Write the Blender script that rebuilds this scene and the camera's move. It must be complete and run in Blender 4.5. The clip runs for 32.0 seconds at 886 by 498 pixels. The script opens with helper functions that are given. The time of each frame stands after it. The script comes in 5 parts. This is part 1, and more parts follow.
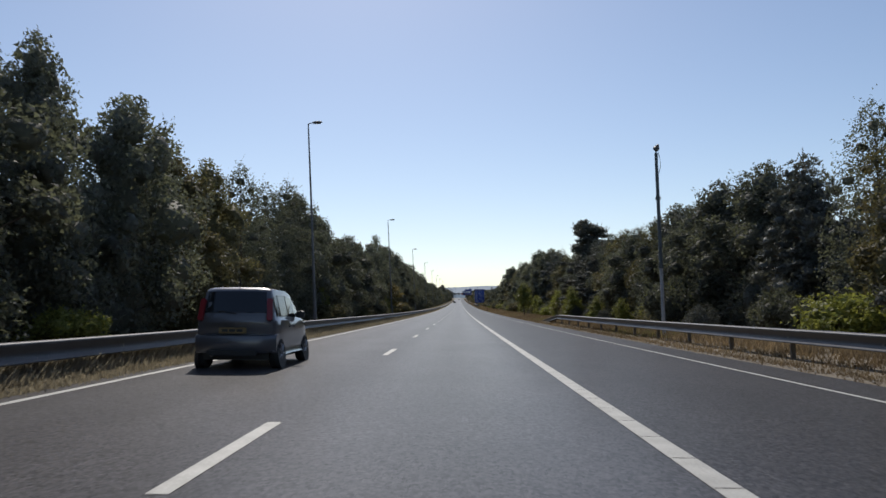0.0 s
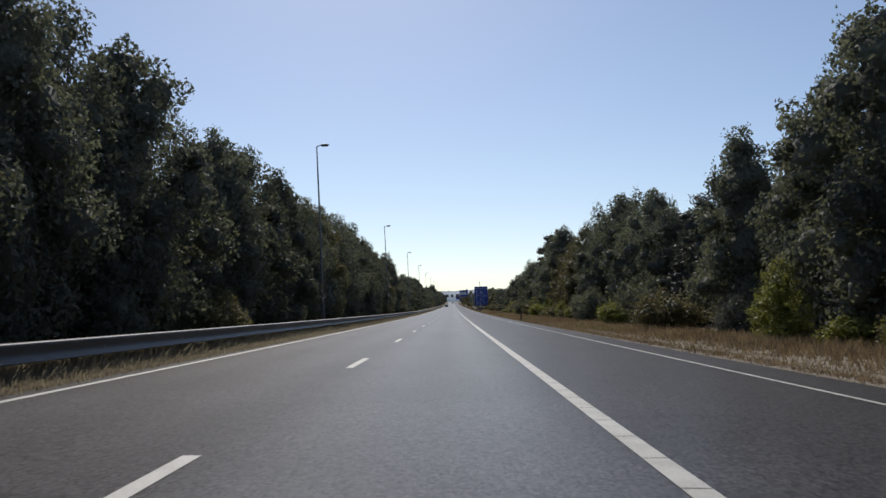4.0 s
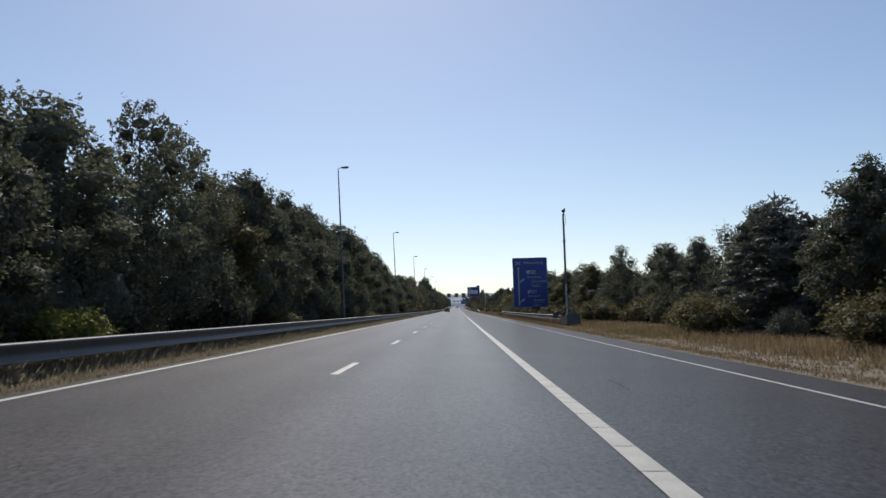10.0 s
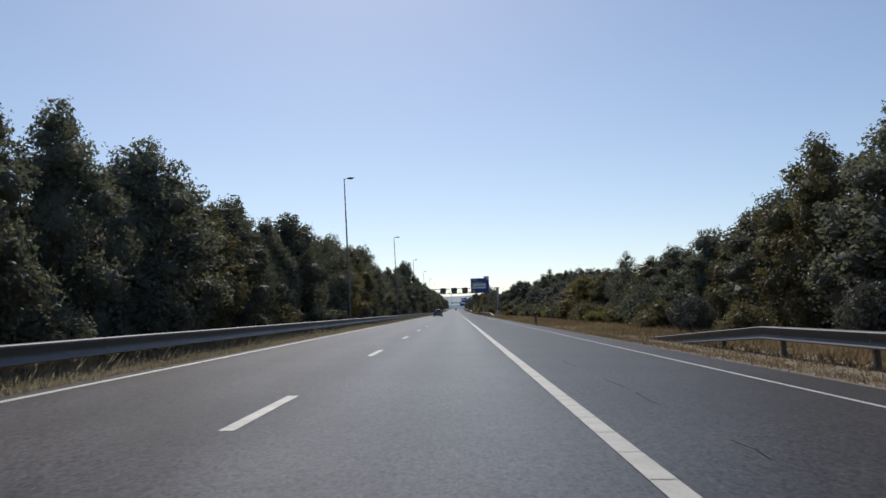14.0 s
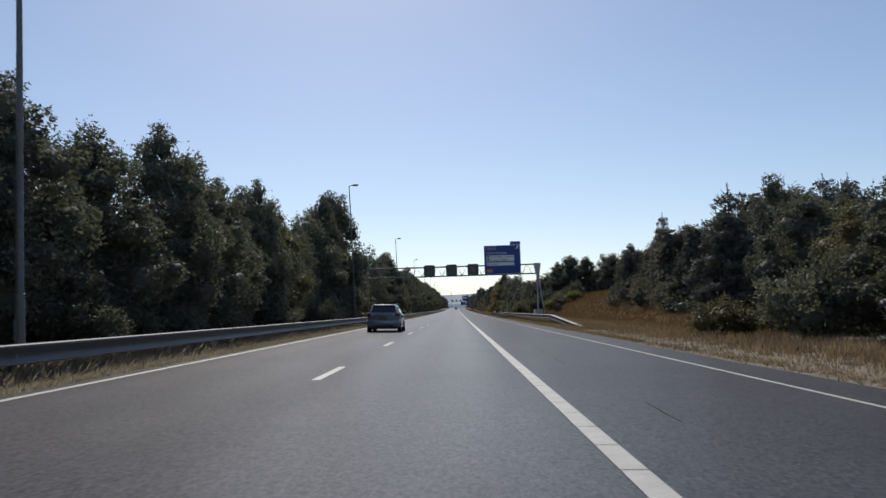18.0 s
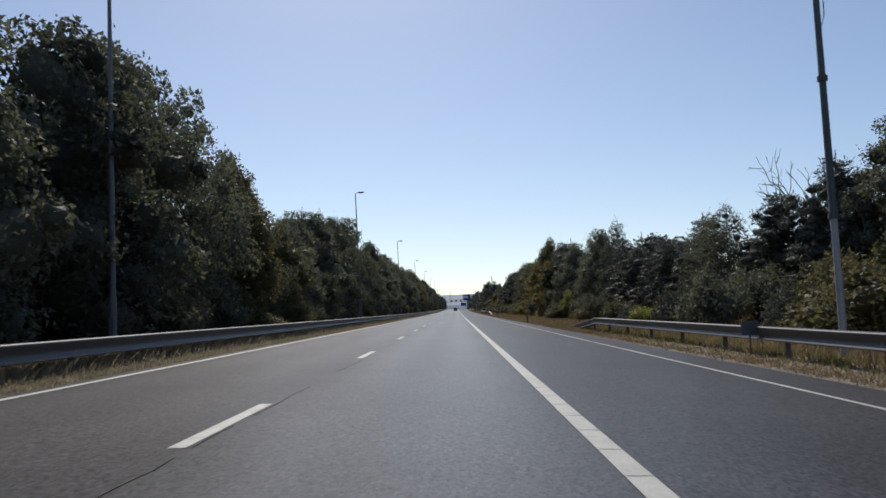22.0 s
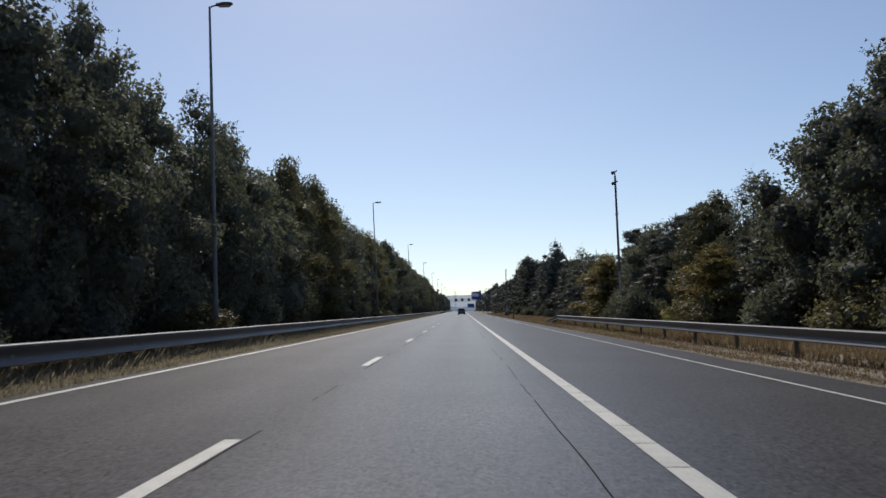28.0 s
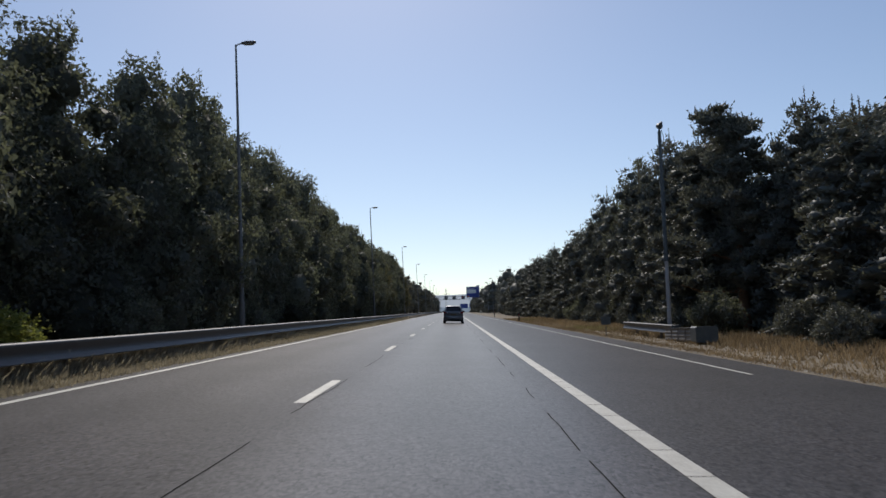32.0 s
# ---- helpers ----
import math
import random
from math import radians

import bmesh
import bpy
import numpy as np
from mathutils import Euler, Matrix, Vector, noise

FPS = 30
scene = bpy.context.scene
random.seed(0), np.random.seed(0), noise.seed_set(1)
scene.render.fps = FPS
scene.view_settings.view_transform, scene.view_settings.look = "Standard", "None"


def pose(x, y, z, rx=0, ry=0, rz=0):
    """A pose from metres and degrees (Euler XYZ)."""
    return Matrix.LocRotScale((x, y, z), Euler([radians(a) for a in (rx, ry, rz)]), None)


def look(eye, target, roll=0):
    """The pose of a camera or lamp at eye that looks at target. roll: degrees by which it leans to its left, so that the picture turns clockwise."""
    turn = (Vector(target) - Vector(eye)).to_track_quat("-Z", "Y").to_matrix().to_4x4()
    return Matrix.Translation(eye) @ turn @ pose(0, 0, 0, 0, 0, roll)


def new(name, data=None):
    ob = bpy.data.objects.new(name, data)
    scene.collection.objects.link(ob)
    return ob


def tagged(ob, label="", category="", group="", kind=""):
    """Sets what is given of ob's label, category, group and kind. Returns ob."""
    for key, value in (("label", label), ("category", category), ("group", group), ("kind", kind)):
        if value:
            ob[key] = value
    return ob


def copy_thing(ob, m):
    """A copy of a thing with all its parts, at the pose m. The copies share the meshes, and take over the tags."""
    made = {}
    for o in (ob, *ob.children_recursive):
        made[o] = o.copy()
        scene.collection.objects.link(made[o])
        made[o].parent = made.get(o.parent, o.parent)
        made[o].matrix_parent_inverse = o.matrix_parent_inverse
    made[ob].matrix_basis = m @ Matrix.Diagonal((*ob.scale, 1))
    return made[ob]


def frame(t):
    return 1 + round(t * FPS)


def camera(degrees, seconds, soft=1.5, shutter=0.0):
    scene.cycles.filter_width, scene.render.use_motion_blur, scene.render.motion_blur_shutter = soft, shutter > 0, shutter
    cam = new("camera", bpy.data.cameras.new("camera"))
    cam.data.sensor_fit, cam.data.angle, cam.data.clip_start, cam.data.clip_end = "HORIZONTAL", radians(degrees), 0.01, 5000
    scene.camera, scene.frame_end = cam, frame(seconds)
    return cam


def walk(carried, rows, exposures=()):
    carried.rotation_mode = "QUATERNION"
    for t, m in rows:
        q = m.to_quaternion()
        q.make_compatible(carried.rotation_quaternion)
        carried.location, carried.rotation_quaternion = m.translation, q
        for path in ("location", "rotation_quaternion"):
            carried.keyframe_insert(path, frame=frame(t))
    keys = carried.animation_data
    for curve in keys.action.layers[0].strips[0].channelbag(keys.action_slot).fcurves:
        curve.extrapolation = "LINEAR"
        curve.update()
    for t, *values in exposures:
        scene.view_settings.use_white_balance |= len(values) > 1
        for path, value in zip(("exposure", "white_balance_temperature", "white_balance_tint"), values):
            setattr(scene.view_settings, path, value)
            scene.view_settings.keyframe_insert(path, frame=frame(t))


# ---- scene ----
# The road runs along +y; x = 0 is the middle of the solid line between lane and hard shoulder.
SLOPES = ((-400, 0.0), (-50, 0.0), (100, 0.0091), (325, 0.0181), (400, 0.0193), (550, 0.0195), (900, 0.0255),
          (1020, 0.0262), (1380, 0.0245), (1520, 0.0), (1900, -0.012), (3200, 0.0))
_ys = np.arange(-400.0, 3201.0, 1.0)
_sl = np.interp(_ys, [a for a, b in SLOPES], [b for a, b in SLOPES])
_zs = np.concatenate([[0], np.cumsum((_sl[1:] + _sl[:-1]) / 2)])
_zs -= np.interp(0, _ys, _zs)
CROSS = 0.025


def zroad(y):
    return float(np.interp(y, _ys, _zs))


def slope(y):
    return float(np.interp(y, _ys, _sl))


def smooth(a, b, v):
    v = min(1.0, max(0.0, (v - a) / (b - a)))
    return v * v * (3 - 2 * v)


def G(x, y):
    """The height of the ground: cross fall of the carriageway, and a grassy bank beside the gantry."""
    z = zroad(y) - CROSS * max(-11.0, min(11.0, x))
    bank = smooth(9.5, 23, x) * smooth(542, 572, y) * (1 - smooth(690, 730, y))
    return z + 3.6 * bank


# ---- camera ----
cam = camera(60.47, 32.0, soft=1.5, shutter=0.05)
ROWS = (
    (0, -1.693, 0.00, 1.23, 4.65, 1.22),
    (1, -1.766, 27.83, 1.22, 4.57, 1.07),
    (2, -1.758, 55.81, 1.01, 4.68, 1.16),
    (3, -1.665, 83.91, 0.85, 4.68, 1.27),
    (6, -1.202, 168.45, 0.87, 4.63, 1.98),
    (7, -1.136, 196.67, 1.02, 4.65, 1.97),
    (8, -1.184, 224.91, 1.23, 4.66, 1.79),
    (9, -1.241, 253.17, 1.24, 4.69, 1.64),
    (10, -1.352, 281.50, 1.14, 4.67, 1.42),
    (11, -1.299, 309.93, 1.00, 4.64, 1.69),
    (12, -1.270, 338.42, 1.08, 4.69, 1.77),
    (13, -1.302, 367.06, 1.16, 4.70, 1.60),
    (16, -1.408, 453.21, 0.78, 4.72, 1.61),
    (17, -1.255, 481.89, 0.85, 4.62, 1.70),
    (18, -1.214, 510.50, 1.08, 4.65, 1.77),
    (19, -1.236, 539.13, 1.20, 4.56, 1.68),
    (20, -1.279, 567.70, 1.23, 4.60, 1.73),
    (21, -1.252, 596.20, 1.13, 4.63, 1.54),
    (22, -1.210, 624.67, 1.05, 4.68, 1.63),
    (23, -1.133, 653.10, 1.01, 4.68, 1.78),
    (24, -1.068, 681.48, 1.18, 4.64, 2.13),
    (25, -1.098, 709.89, 1.39, 4.75, 1.69),
    (28, -1.536, 795.32, 1.47, 4.69, 1.33),
    (29, -1.703, 823.79, 1.20, 4.74, 1.11),
    (30, -1.761, 852.37, 1.05, 4.78, 1.10),
    (31, -1.729, 881.00, 0.95, 4.70, 1.14),
    (32, -1.657, 909.66, 0.85, 4.65, 1.34),
)
walk(cam, [(t, pose(x, y, zroad(y) + 1.131 - CROSS * x, 90 + p + math.degrees(slope(y)), r, w)) for t, x, y, w, p, r in ROWS],
     exposures=((0.0, 0.0, 6600, 12), (32.0, 0.0, 6600, 12)))

# ---- light ----
SUN_TURN, SUN_HIGH = radians(-8.0), radians(45)
world = bpy.data.worlds.new("sky")
scene.world = world
world.use_nodes = True
wn = world.node_tree.nodes
sky = wn.new("ShaderNodeTexSky")
sky.sky_type, sky.sun_disc = "NISHITA", False
sky.sun_elevation, sky.sun_rotation = SUN_HIGH, SUN_TURN
sky.air_density, sky.dust_density, sky.ozone_density = 0.92, 0.42, 1.25
world.node_tree.links.new(sky.outputs[0], wn["Background"].inputs[0])
wn["Background"].inputs[1].default_value = 0.106
sun_data = bpy.data.lights.new("sun", "SUN")
sun_data.energy, sun_data.angle, sun_data.color = 3.2, radians(0.53), (1.0, 0.95, 0.87)
sun = new("sun", sun_data)
sun_at = Vector((math.sin(SUN_TURN) * math.cos(SUN_HIGH), math.cos(SUN_TURN) * math.cos(SUN_HIGH), math.sin(SUN_HIGH)))
sun.matrix_world = look(sun_at * 200, (0, 0, 0))


# ---- materials ----
def material(name, c1, c2=None, scale=6.0, rough=0.6, rough2=None, metal=0.0, bump=0.0, spec=0.5, coat=0.0, island=0.0, thing=0.0,
             coords="Object", fine=8.0, through_light=0.0, lift_by=(1.2, 1.15, 0.85)):
    """Two colours mixed by a coarse and a fine noise, with relief and varied gloss. island, thing: brightness spread by piece or by object."""
    m = bpy.data.materials.new(name)
    m.use_nodes = True
    n, l = m.node_tree.nodes, m.node_tree.links
    b = n["Principled BSDF"]
    c2 = c2 or tuple(c * 0.75 for c in c1)
    tc = n.new("ShaderNodeTexCoord")
    place = tc.outputs["Object"]
    if coords == "World":
        place = n.new("ShaderNodeNewGeometry").outputs["Position"]
    big, small = n.new("ShaderNodeTexNoise"), n.new("ShaderNodeTexNoise")
    for node, s, d in ((big, scale, 4.0), (small, scale * fine, 3.0)):
        node.inputs["Scale"].default_value, node.inputs["Detail"].default_value = s, d
        l.new(place, node.inputs["Vector"])
    add = n.new("ShaderNodeMath")
    add.operation = "MULTIPLY_ADD"
    l.new(small.outputs["Fac"], add.inputs[0])
    add.inputs[1].default_value = 0.5
    half = n.new("ShaderNodeMath")
    half.operation = "MULTIPLY"
    l.new(big.outputs["Fac"], half.inputs[0])
    half.inputs[1].default_value = 0.5
    l.new(half.outputs[0], add.inputs[2])
    ramp = n.new("ShaderNodeValToRGB")
    ramp.color_ramp.elements[0].position, ramp.color_ramp.elements[1].position = 0.36, 0.64
    ramp.color_ramp.elements[0].color, ramp.color_ramp.elements[1].color = (*c1, 1), (*c2, 1)
    l.new(add.outputs[0], ramp.inputs[0])
    colour = ramp.outputs[0]
    for amount, node, out in ((island, "ShaderNodeNewGeometry", "Random Per Island"), (thing, "ShaderNodeObjectInfo", "Random")):
        if amount:
            pick = n.new(node)
            span = n.new("ShaderNodeMapRange")
            span.inputs["To Min"].default_value, span.inputs["To Max"].default_value = 1 - amount, 1 + amount
            l.new(pick.outputs[out], span.inputs["Value"])
            tint = n.new("ShaderNodeMix")
            tint.data_type, tint.blend_type = "RGBA", "MULTIPLY"
            tint.inputs["Factor"].default_value = 1.0
            l.new(colour, tint.inputs["A"])
            l.new(span.outputs[0], tint.inputs["B"])
            colour = tint.outputs["Result"]
    l.new(colour, b.inputs["Base Color"])
    gloss = n.new("ShaderNodeMapRange")
    gloss.inputs["To Min"].default_value, gloss.inputs["To Max"].default_value = rough, rough2 if rough2 is not None else min(1, rough + 0.12)
    l.new(add.outputs[0], gloss.inputs["Value"])
    l.new(gloss.outputs[0], b.inputs["Roughness"])
    b.inputs["Metallic"].default_value = metal
    b.inputs["Specular IOR Level"].default_value = spec
    b.inputs["Coat Weight"].default_value = coat
    b.inputs["Coat Roughness"].default_value = 0.06
    if bump:
        bm = n.new("ShaderNodeBump")
        bm.inputs["Strength"].default_value, bm.inputs["Distance"].default_value = bump, 0.02
        l.new(add.outputs[0], bm.inputs["Height"])
        l.new(bm.outputs[0], b.inputs["Normal"])
    if through_light:
        tr = n.new("ShaderNodeBsdfTranslucent")
        lift = n.new("ShaderNodeMix")
        lift.data_type, lift.blend_type = "RGBA", "MULTIPLY"
        lift.inputs["Factor"].default_value = 1.0
        l.new(colour, lift.inputs["A"])
        lift.inputs["B"].default_value = (*lift_by, 1)
        l.new(lift.outputs["Result"], tr.inputs[0])
        mix = n.new("ShaderNodeMixShader")
        mix.inputs[0].default_value = through_light
        l.new(b.outputs[0], mix.inputs[1])
        l.new(tr.outputs[0], mix.inputs[2])
        l.new(mix.outputs[0], n["Material Output"].inputs[0])
    return m


def asphalt_material():
    """Worn asphalt: stone grain, wheel tracks along the lanes, a darker hard shoulder, patches and fine stains."""
    m = material("asphalt", (0.0172, 0.0158, 0.0164), (0.0385, 0.0356, 0.0368), scale=0.35, rough=0.66, rough2=0.80, spec=0.4, coords="World", fine=240)
    n, l = m.node_tree.nodes, m.node_tree.links
    b = n["Principled BSDF"]
    base = b.inputs["Base Color"].links[0].from_socket
    geo = n.new("ShaderNodeNewGeometry")
    xyz = n.new("ShaderNodeSeparateXYZ")
    l.new(geo.outputs["Position"], xyz.inputs[0])
    across = n.new("ShaderNodeMapRange")
    across.inputs["From Min"].default_value, across.inputs["From Max"].default_value = -8.0, 5.0
    l.new(xyz.outputs["X"], across.inputs["Value"])
    tracks = n.new("ShaderNodeValToRGB")
    tracks.color_ramp.interpolation = "B_SPLINE"
    steps = ((0.0, 0.84), (0.07, 0.90), (0.13, 1.10), (0.19, 0.92), (0.26, 1.10), (0.34, 0.84), (0.40, 1.10), (0.47, 0.88),
             (0.54, 1.18), (0.60, 0.90), (0.63, 0.78), (0.72, 0.70), (0.9, 0.68), (1.0, 0.6))
    while len(tracks.color_ramp.elements) < len(steps):
        tracks.color_ramp.elements.new(0.5)
    for e, (p, v) in zip(tracks.color_ramp.elements, steps):
        e.position, e.color = p, (v / 1.2, v / 1.2, v / 1.2, 1)
    l.new(across.outputs[0], tracks.inputs[0])
    polish = n.new("ShaderNodeMapRange")
    polish.inputs["From Min"].default_value, polish.inputs["From Max"].default_value = 0.55, 1.0
    polish.inputs["To Min"].default_value, polish.inputs["To Max"].default_value = 0.95, 0.82
    l.new(tracks.outputs[0], polish.inputs["Value"])
    l.new(polish.outputs[0], b.inputs["Roughness"])
    stretch = n.new("ShaderNodeMapping")
    stretch.inputs["Scale"].default_value = (1.3, 0.06, 1.0)
    l.new(geo.outputs["Position"], stretch.inputs["Vector"])
    streak = n.new("ShaderNodeTexNoise")
    streak.inputs["Scale"].default_value, streak.inputs["Detail"].default_value = 1.0, 5.0
    l.new(stretch.outputs[0], streak.inputs["Vector"])
    span = n.new("ShaderNodeMapRange")
    span.inputs["To Min"].default_value, span.inputs["To Max"].default_value = 0.9, 1.5
    l.new(streak.outputs["Fac"], span.inputs["Value"])
    out = base
    for other in (tracks.outputs[0], span.outputs[0]):
        mul = n.new("ShaderNodeMix")
        mul.data_type, mul.blend_type = "RGBA", "MULTIPLY"
        mul.inputs["Factor"].default_value = 1.0
        l.new(out, mul.inputs["A"])
        l.new(other, mul.inputs["B"])
        out = mul.outputs["Result"]
    stones = n.new("ShaderNodeTexVoronoi")
    stones.inputs["Scale"].default_value = 40.0
    l.new(geo.outputs["Position"], stones.inputs["Vector"])
    grey = n.new("ShaderNodeSeparateColor")
    l.new(stones.outputs["Color"], grey.inputs[0])
    shade = n.new("ShaderNodeMapRange")
    shade.inputs["To Min"].default_value, shade.inputs["To Max"].default_value = 0.0, 2.9
    l.new(grey.outputs[0], shade.inputs["Value"])
    mul = n.new("ShaderNodeMix")
    mul.data_type, mul.blend_type = "RGBA", "MULTIPLY"
    mul.inputs["Factor"].default_value = 1.0
    l.new(out, mul.inputs["A"])
    l.new(shade.outputs[0], mul.inputs["B"])
    l.new(mul.outputs["Result"], b.inputs["Base Color"])
    glint = n.new("ShaderNodeMapRange")
    glint.inputs["To Min"].default_value, glint.inputs["To Max"].default_value = 0.05, 0.45
    l.new(grey.outputs[1], glint.inputs["Value"])
    l.new(glint.outputs[0], b.inputs["Specular IOR Level"])
    relief = n.new("ShaderNodeBump")
    relief.inputs["Strength"].default_value, relief.inputs["Distance"].default_value = 0.25, 0.003
    l.new(stones.outputs["Distance"], relief.inputs["Height"])
    l.new(relief.outputs[0], b.inputs["Normal"])
    film = n.new("ShaderNodeMapRange")
    film.inputs["From Min"].default_value, film.inputs["From Max"].default_value = 0.5, 1.0
    film.inputs["To Min"].default_value, film.inputs["To Max"].default_value = 0.28, 0.55
    l.new(tracks.outputs[0], film.inputs["Value"])
    l.new(film.outputs[0], b.inputs["Coat Weight"])
    b.inputs["Coat Roughness"].default_value = 0.3
    return m


def ground_material():
    """Sandy verge with dry grass, turning to dark forest soil."""
    m = material("verge_soil", (0.19, 0.162, 0.122), (0.25, 0.215, 0.165), scale=0.8, rough=0.9, bump=0.7, spec=0.1, coords="World", fine=18)
    return m


ASPHALT = asphalt_material()
SOIL = ground_material()
PAINT = material("road_paint", (0.46, 0.455, 0.41), (0.33, 0.325, 0.29), scale=3.0, rough=0.55, coords="World", fine=14, bump=0.2)
TAR = material("tar_seam", (0.016, 0.016, 0.016), (0.03, 0.03, 0.03), scale=3, rough=0.95, spec=0.05, coords="World")
GALV = material("galvanised_steel", (0.062, 0.062, 0.066), (0.085, 0.085, 0.09), scale=2.5, rough=0.46, rough2=0.58, metal=0.3, coords="World")
POSTS = material("weathered_steel_post", (0.16, 0.15, 0.14), (0.22, 0.20, 0.18), scale=5, rough=0.6, metal=0.5, coords="World")
# Lower mast poles; also gantry columns, where sunlight is put into the colour.
PALE_STEEL = material("pale_galvanised_steel", (0.42, 0.42, 0.43), (0.34, 0.34, 0.35), scale=2.5, rough=0.45, metal=0.3, coords="World")
LAMP = material("lamp_post_steel", (0.12, 0.12, 0.125), (0.17, 0.17, 0.175), scale=1.5, rough=0.5, metal=0.4)
LAMP_HEAD = material("lamp_head_grey", (0.10, 0.10, 0.11), (0.14, 0.14, 0.15), scale=4, rough=0.5)
GLASSY = material("lamp_lens", (0.5, 0.5, 0.48), (0.42, 0.42, 0.4), scale=6, rough=0.2)
MAST = material("mast_dark_steel", (0.07, 0.08, 0.085), (0.11, 0.12, 0.12), scale=2, rough=0.5, metal=0.3)
GANTRY = material("gantry_steel", (0.105, 0.108, 0.118), (0.14, 0.144, 0.154), scale=1.2, rough=0.6, metal=0.2)
CONCRETE = material("concrete", (0.42, 0.41, 0.39), (0.52, 0.51, 0.48), scale=1.5, rough=0.85, bump=0.3)
BLUE = material("sign_blue", (0.009, 0.034, 0.225), (0.011, 0.040, 0.25), scale=0.7, rough=0.4)
SIGN_BACK = material("sign_back_grey", (0.25, 0.26, 0.27), scale=1, rough=0.5, metal=0.5)
# Dimmer copy of the sign white: the board's backlit shade is in the colour.
LETTER = material("dull_reflective_letters", (0.38, 0.41, 0.48), (0.33, 0.36, 0.43), scale=2, rough=0.45)
WHITE = material("sign_white", (0.75, 0.76, 0.76), (0.68, 0.69, 0.69), scale=2, rough=0.45)
ORANGE = material("sign_orange", (0.75, 0.30, 0.04), (0.68, 0.27, 0.04), scale=2, rough=0.45)
BLACK = material("black_enamel", (0.012, 0.012, 0.013), (0.02, 0.02, 0.02), scale=3, rough=0.4)
def lit(name, colour, power):
    m = material(name, colour, scale=5, rough=0.4)
    b = m.node_tree.nodes["Principled BSDF"]
    b.inputs["Emission Color"].default_value, b.inputs["Emission Strength"].default_value = (*colour, 1), power
    return m


SIGNAL_RED = lit("signal_red_diodes", (0.9, 0.03, 0.03), 0.12)
RED = material("red_reflector", (0.45, 0.02, 0.02), scale=5, rough=0.3)
BARK = material("bark", (0.075, 0.058, 0.043), (0.13, 0.105, 0.08), scale=2.5, rough=0.95, bump=0.8, spec=0.1)
PINE_BARK = material("pine_bark", (0.12, 0.07, 0.045), (0.19, 0.11, 0.065), scale=2.5, rough=0.95, bump=0.8, spec=0.1)
LEAF = material("oak_leaves", (0.106, 0.109, 0.092), (0.143, 0.145, 0.118), scale=0.9, fine=11, rough=0.6, rough2=0.75, bump=0.6, island=0.35, thing=0.25, spec=0.25, through_light=0.4, lift_by=(1.15, 1.2, 0.8))
LEAF_WARM = material("browning_leaves", (0.145, 0.122, 0.066), (0.118, 0.122, 0.068), scale=0.9, fine=11, rough=0.55, bump=0.6, island=0.35, thing=0.25, spec=0.25, through_light=0.4)
LEAF_GOLD = material("yellowing_leaves", (0.205, 0.158, 0.054), (0.155, 0.138, 0.055), scale=0.9, fine=11, rough=0.55, bump=0.6, island=0.35, thing=0.15, spec=0.25, through_light=0.4)
LEAF_FRESH = material("young_leaves", (0.175, 0.195, 0.055), (0.215, 0.225, 0.068), scale=0.9, fine=11, rough=0.5, bump=0.6, island=0.35, thing=0.2, spec=0.25, through_light=0.45)
NEEDLE = material("pine_needles", (0.090, 0.096, 0.088), (0.122, 0.128, 0.112), scale=1.0, fine=14, rough=0.55, bump=0.6, island=0.3, thing=0.2, spec=0.3, through_light=0.25)
WOODS = material("deep_woods_leaves", (0.092, 0.094, 0.084), (0.125, 0.126, 0.106), scale=0.8, fine=11, rough=0.75, bump=0.6, island=0.3, spec=0.15, through_light=0.4)
VERGE_GRASS = material("short_verge_grass", (0.33, 0.285, 0.225), (0.27, 0.235, 0.185), scale=0.9, rough=0.8, island=0.22, thing=0.12, spec=0.15, coords="World", through_light=0.5, lift_by=(1.05, 1.05, 0.88))
STRAW = material("dry_grass_blades", (0.30, 0.245, 0.160), (0.165, 0.125, 0.078), scale=0.45, rough=0.75, island=0.4, thing=0.15, spec=0.2, coords="World", through_light=0.35, lift_by=(1.1, 1.0, 0.85))
GRASS = material("green_grass_blades", (0.15, 0.155, 0.07), (0.21, 0.195, 0.10), scale=1.2, rough=0.7, island=0.4, thing=0.15, spec=0.2, coords="World", through_light=0.35)
BANK = material("dry_bank", (0.095, 0.066, 0.038), (0.13, 0.09, 0.05), scale=0.7, rough=0.95, bump=0.6, spec=0.05, coords="World", fine=14)
LITTER = material("forest_floor", (0.055, 0.042, 0.027), (0.10, 0.075, 0.045), scale=0.8, rough=0.95, bump=0.6, spec=0.05, coords="World")
HEATHER = material("heather_and_dry_grass", (0.15, 0.098, 0.046), (0.19, 0.13, 0.062), scale=0.5, rough=0.85, island=0.25, spec=0.1, coords="World", through_light=0.3, lift_by=(1.1, 1.0, 0.8))
GRAVEL = material("pale_grit", (0.30, 0.275, 0.235), (0.22, 0.20, 0.17), scale=3, rough=0.9, island=0.4, spec=0.2)
# Distance haze is put in as pale blue colour and emission, not modelled air.
HILL_HAZE_PAINT = material("hazy_hill", (0.12, 0.15, 0.18), (0.10, 0.13, 0.16), scale=0.004, rough=1.0, spec=0.0, coords="World")
HILL_HAZE_PAINT.node_tree.nodes["Principled BSDF"].inputs["Emission Color"].default_value = (0.50, 0.57, 0.66, 1)
HILL_HAZE_PAINT.node_tree.nodes["Principled BSDF"].inputs["Emission Strength"].default_value = 0.6
WOODS_HAZE_PAINT = material("hazy_woods", (0.07, 0.10, 0.12), (0.09, 0.12, 0.14), scale=0.02, rough=1.0, spec=0.0, coords="World")
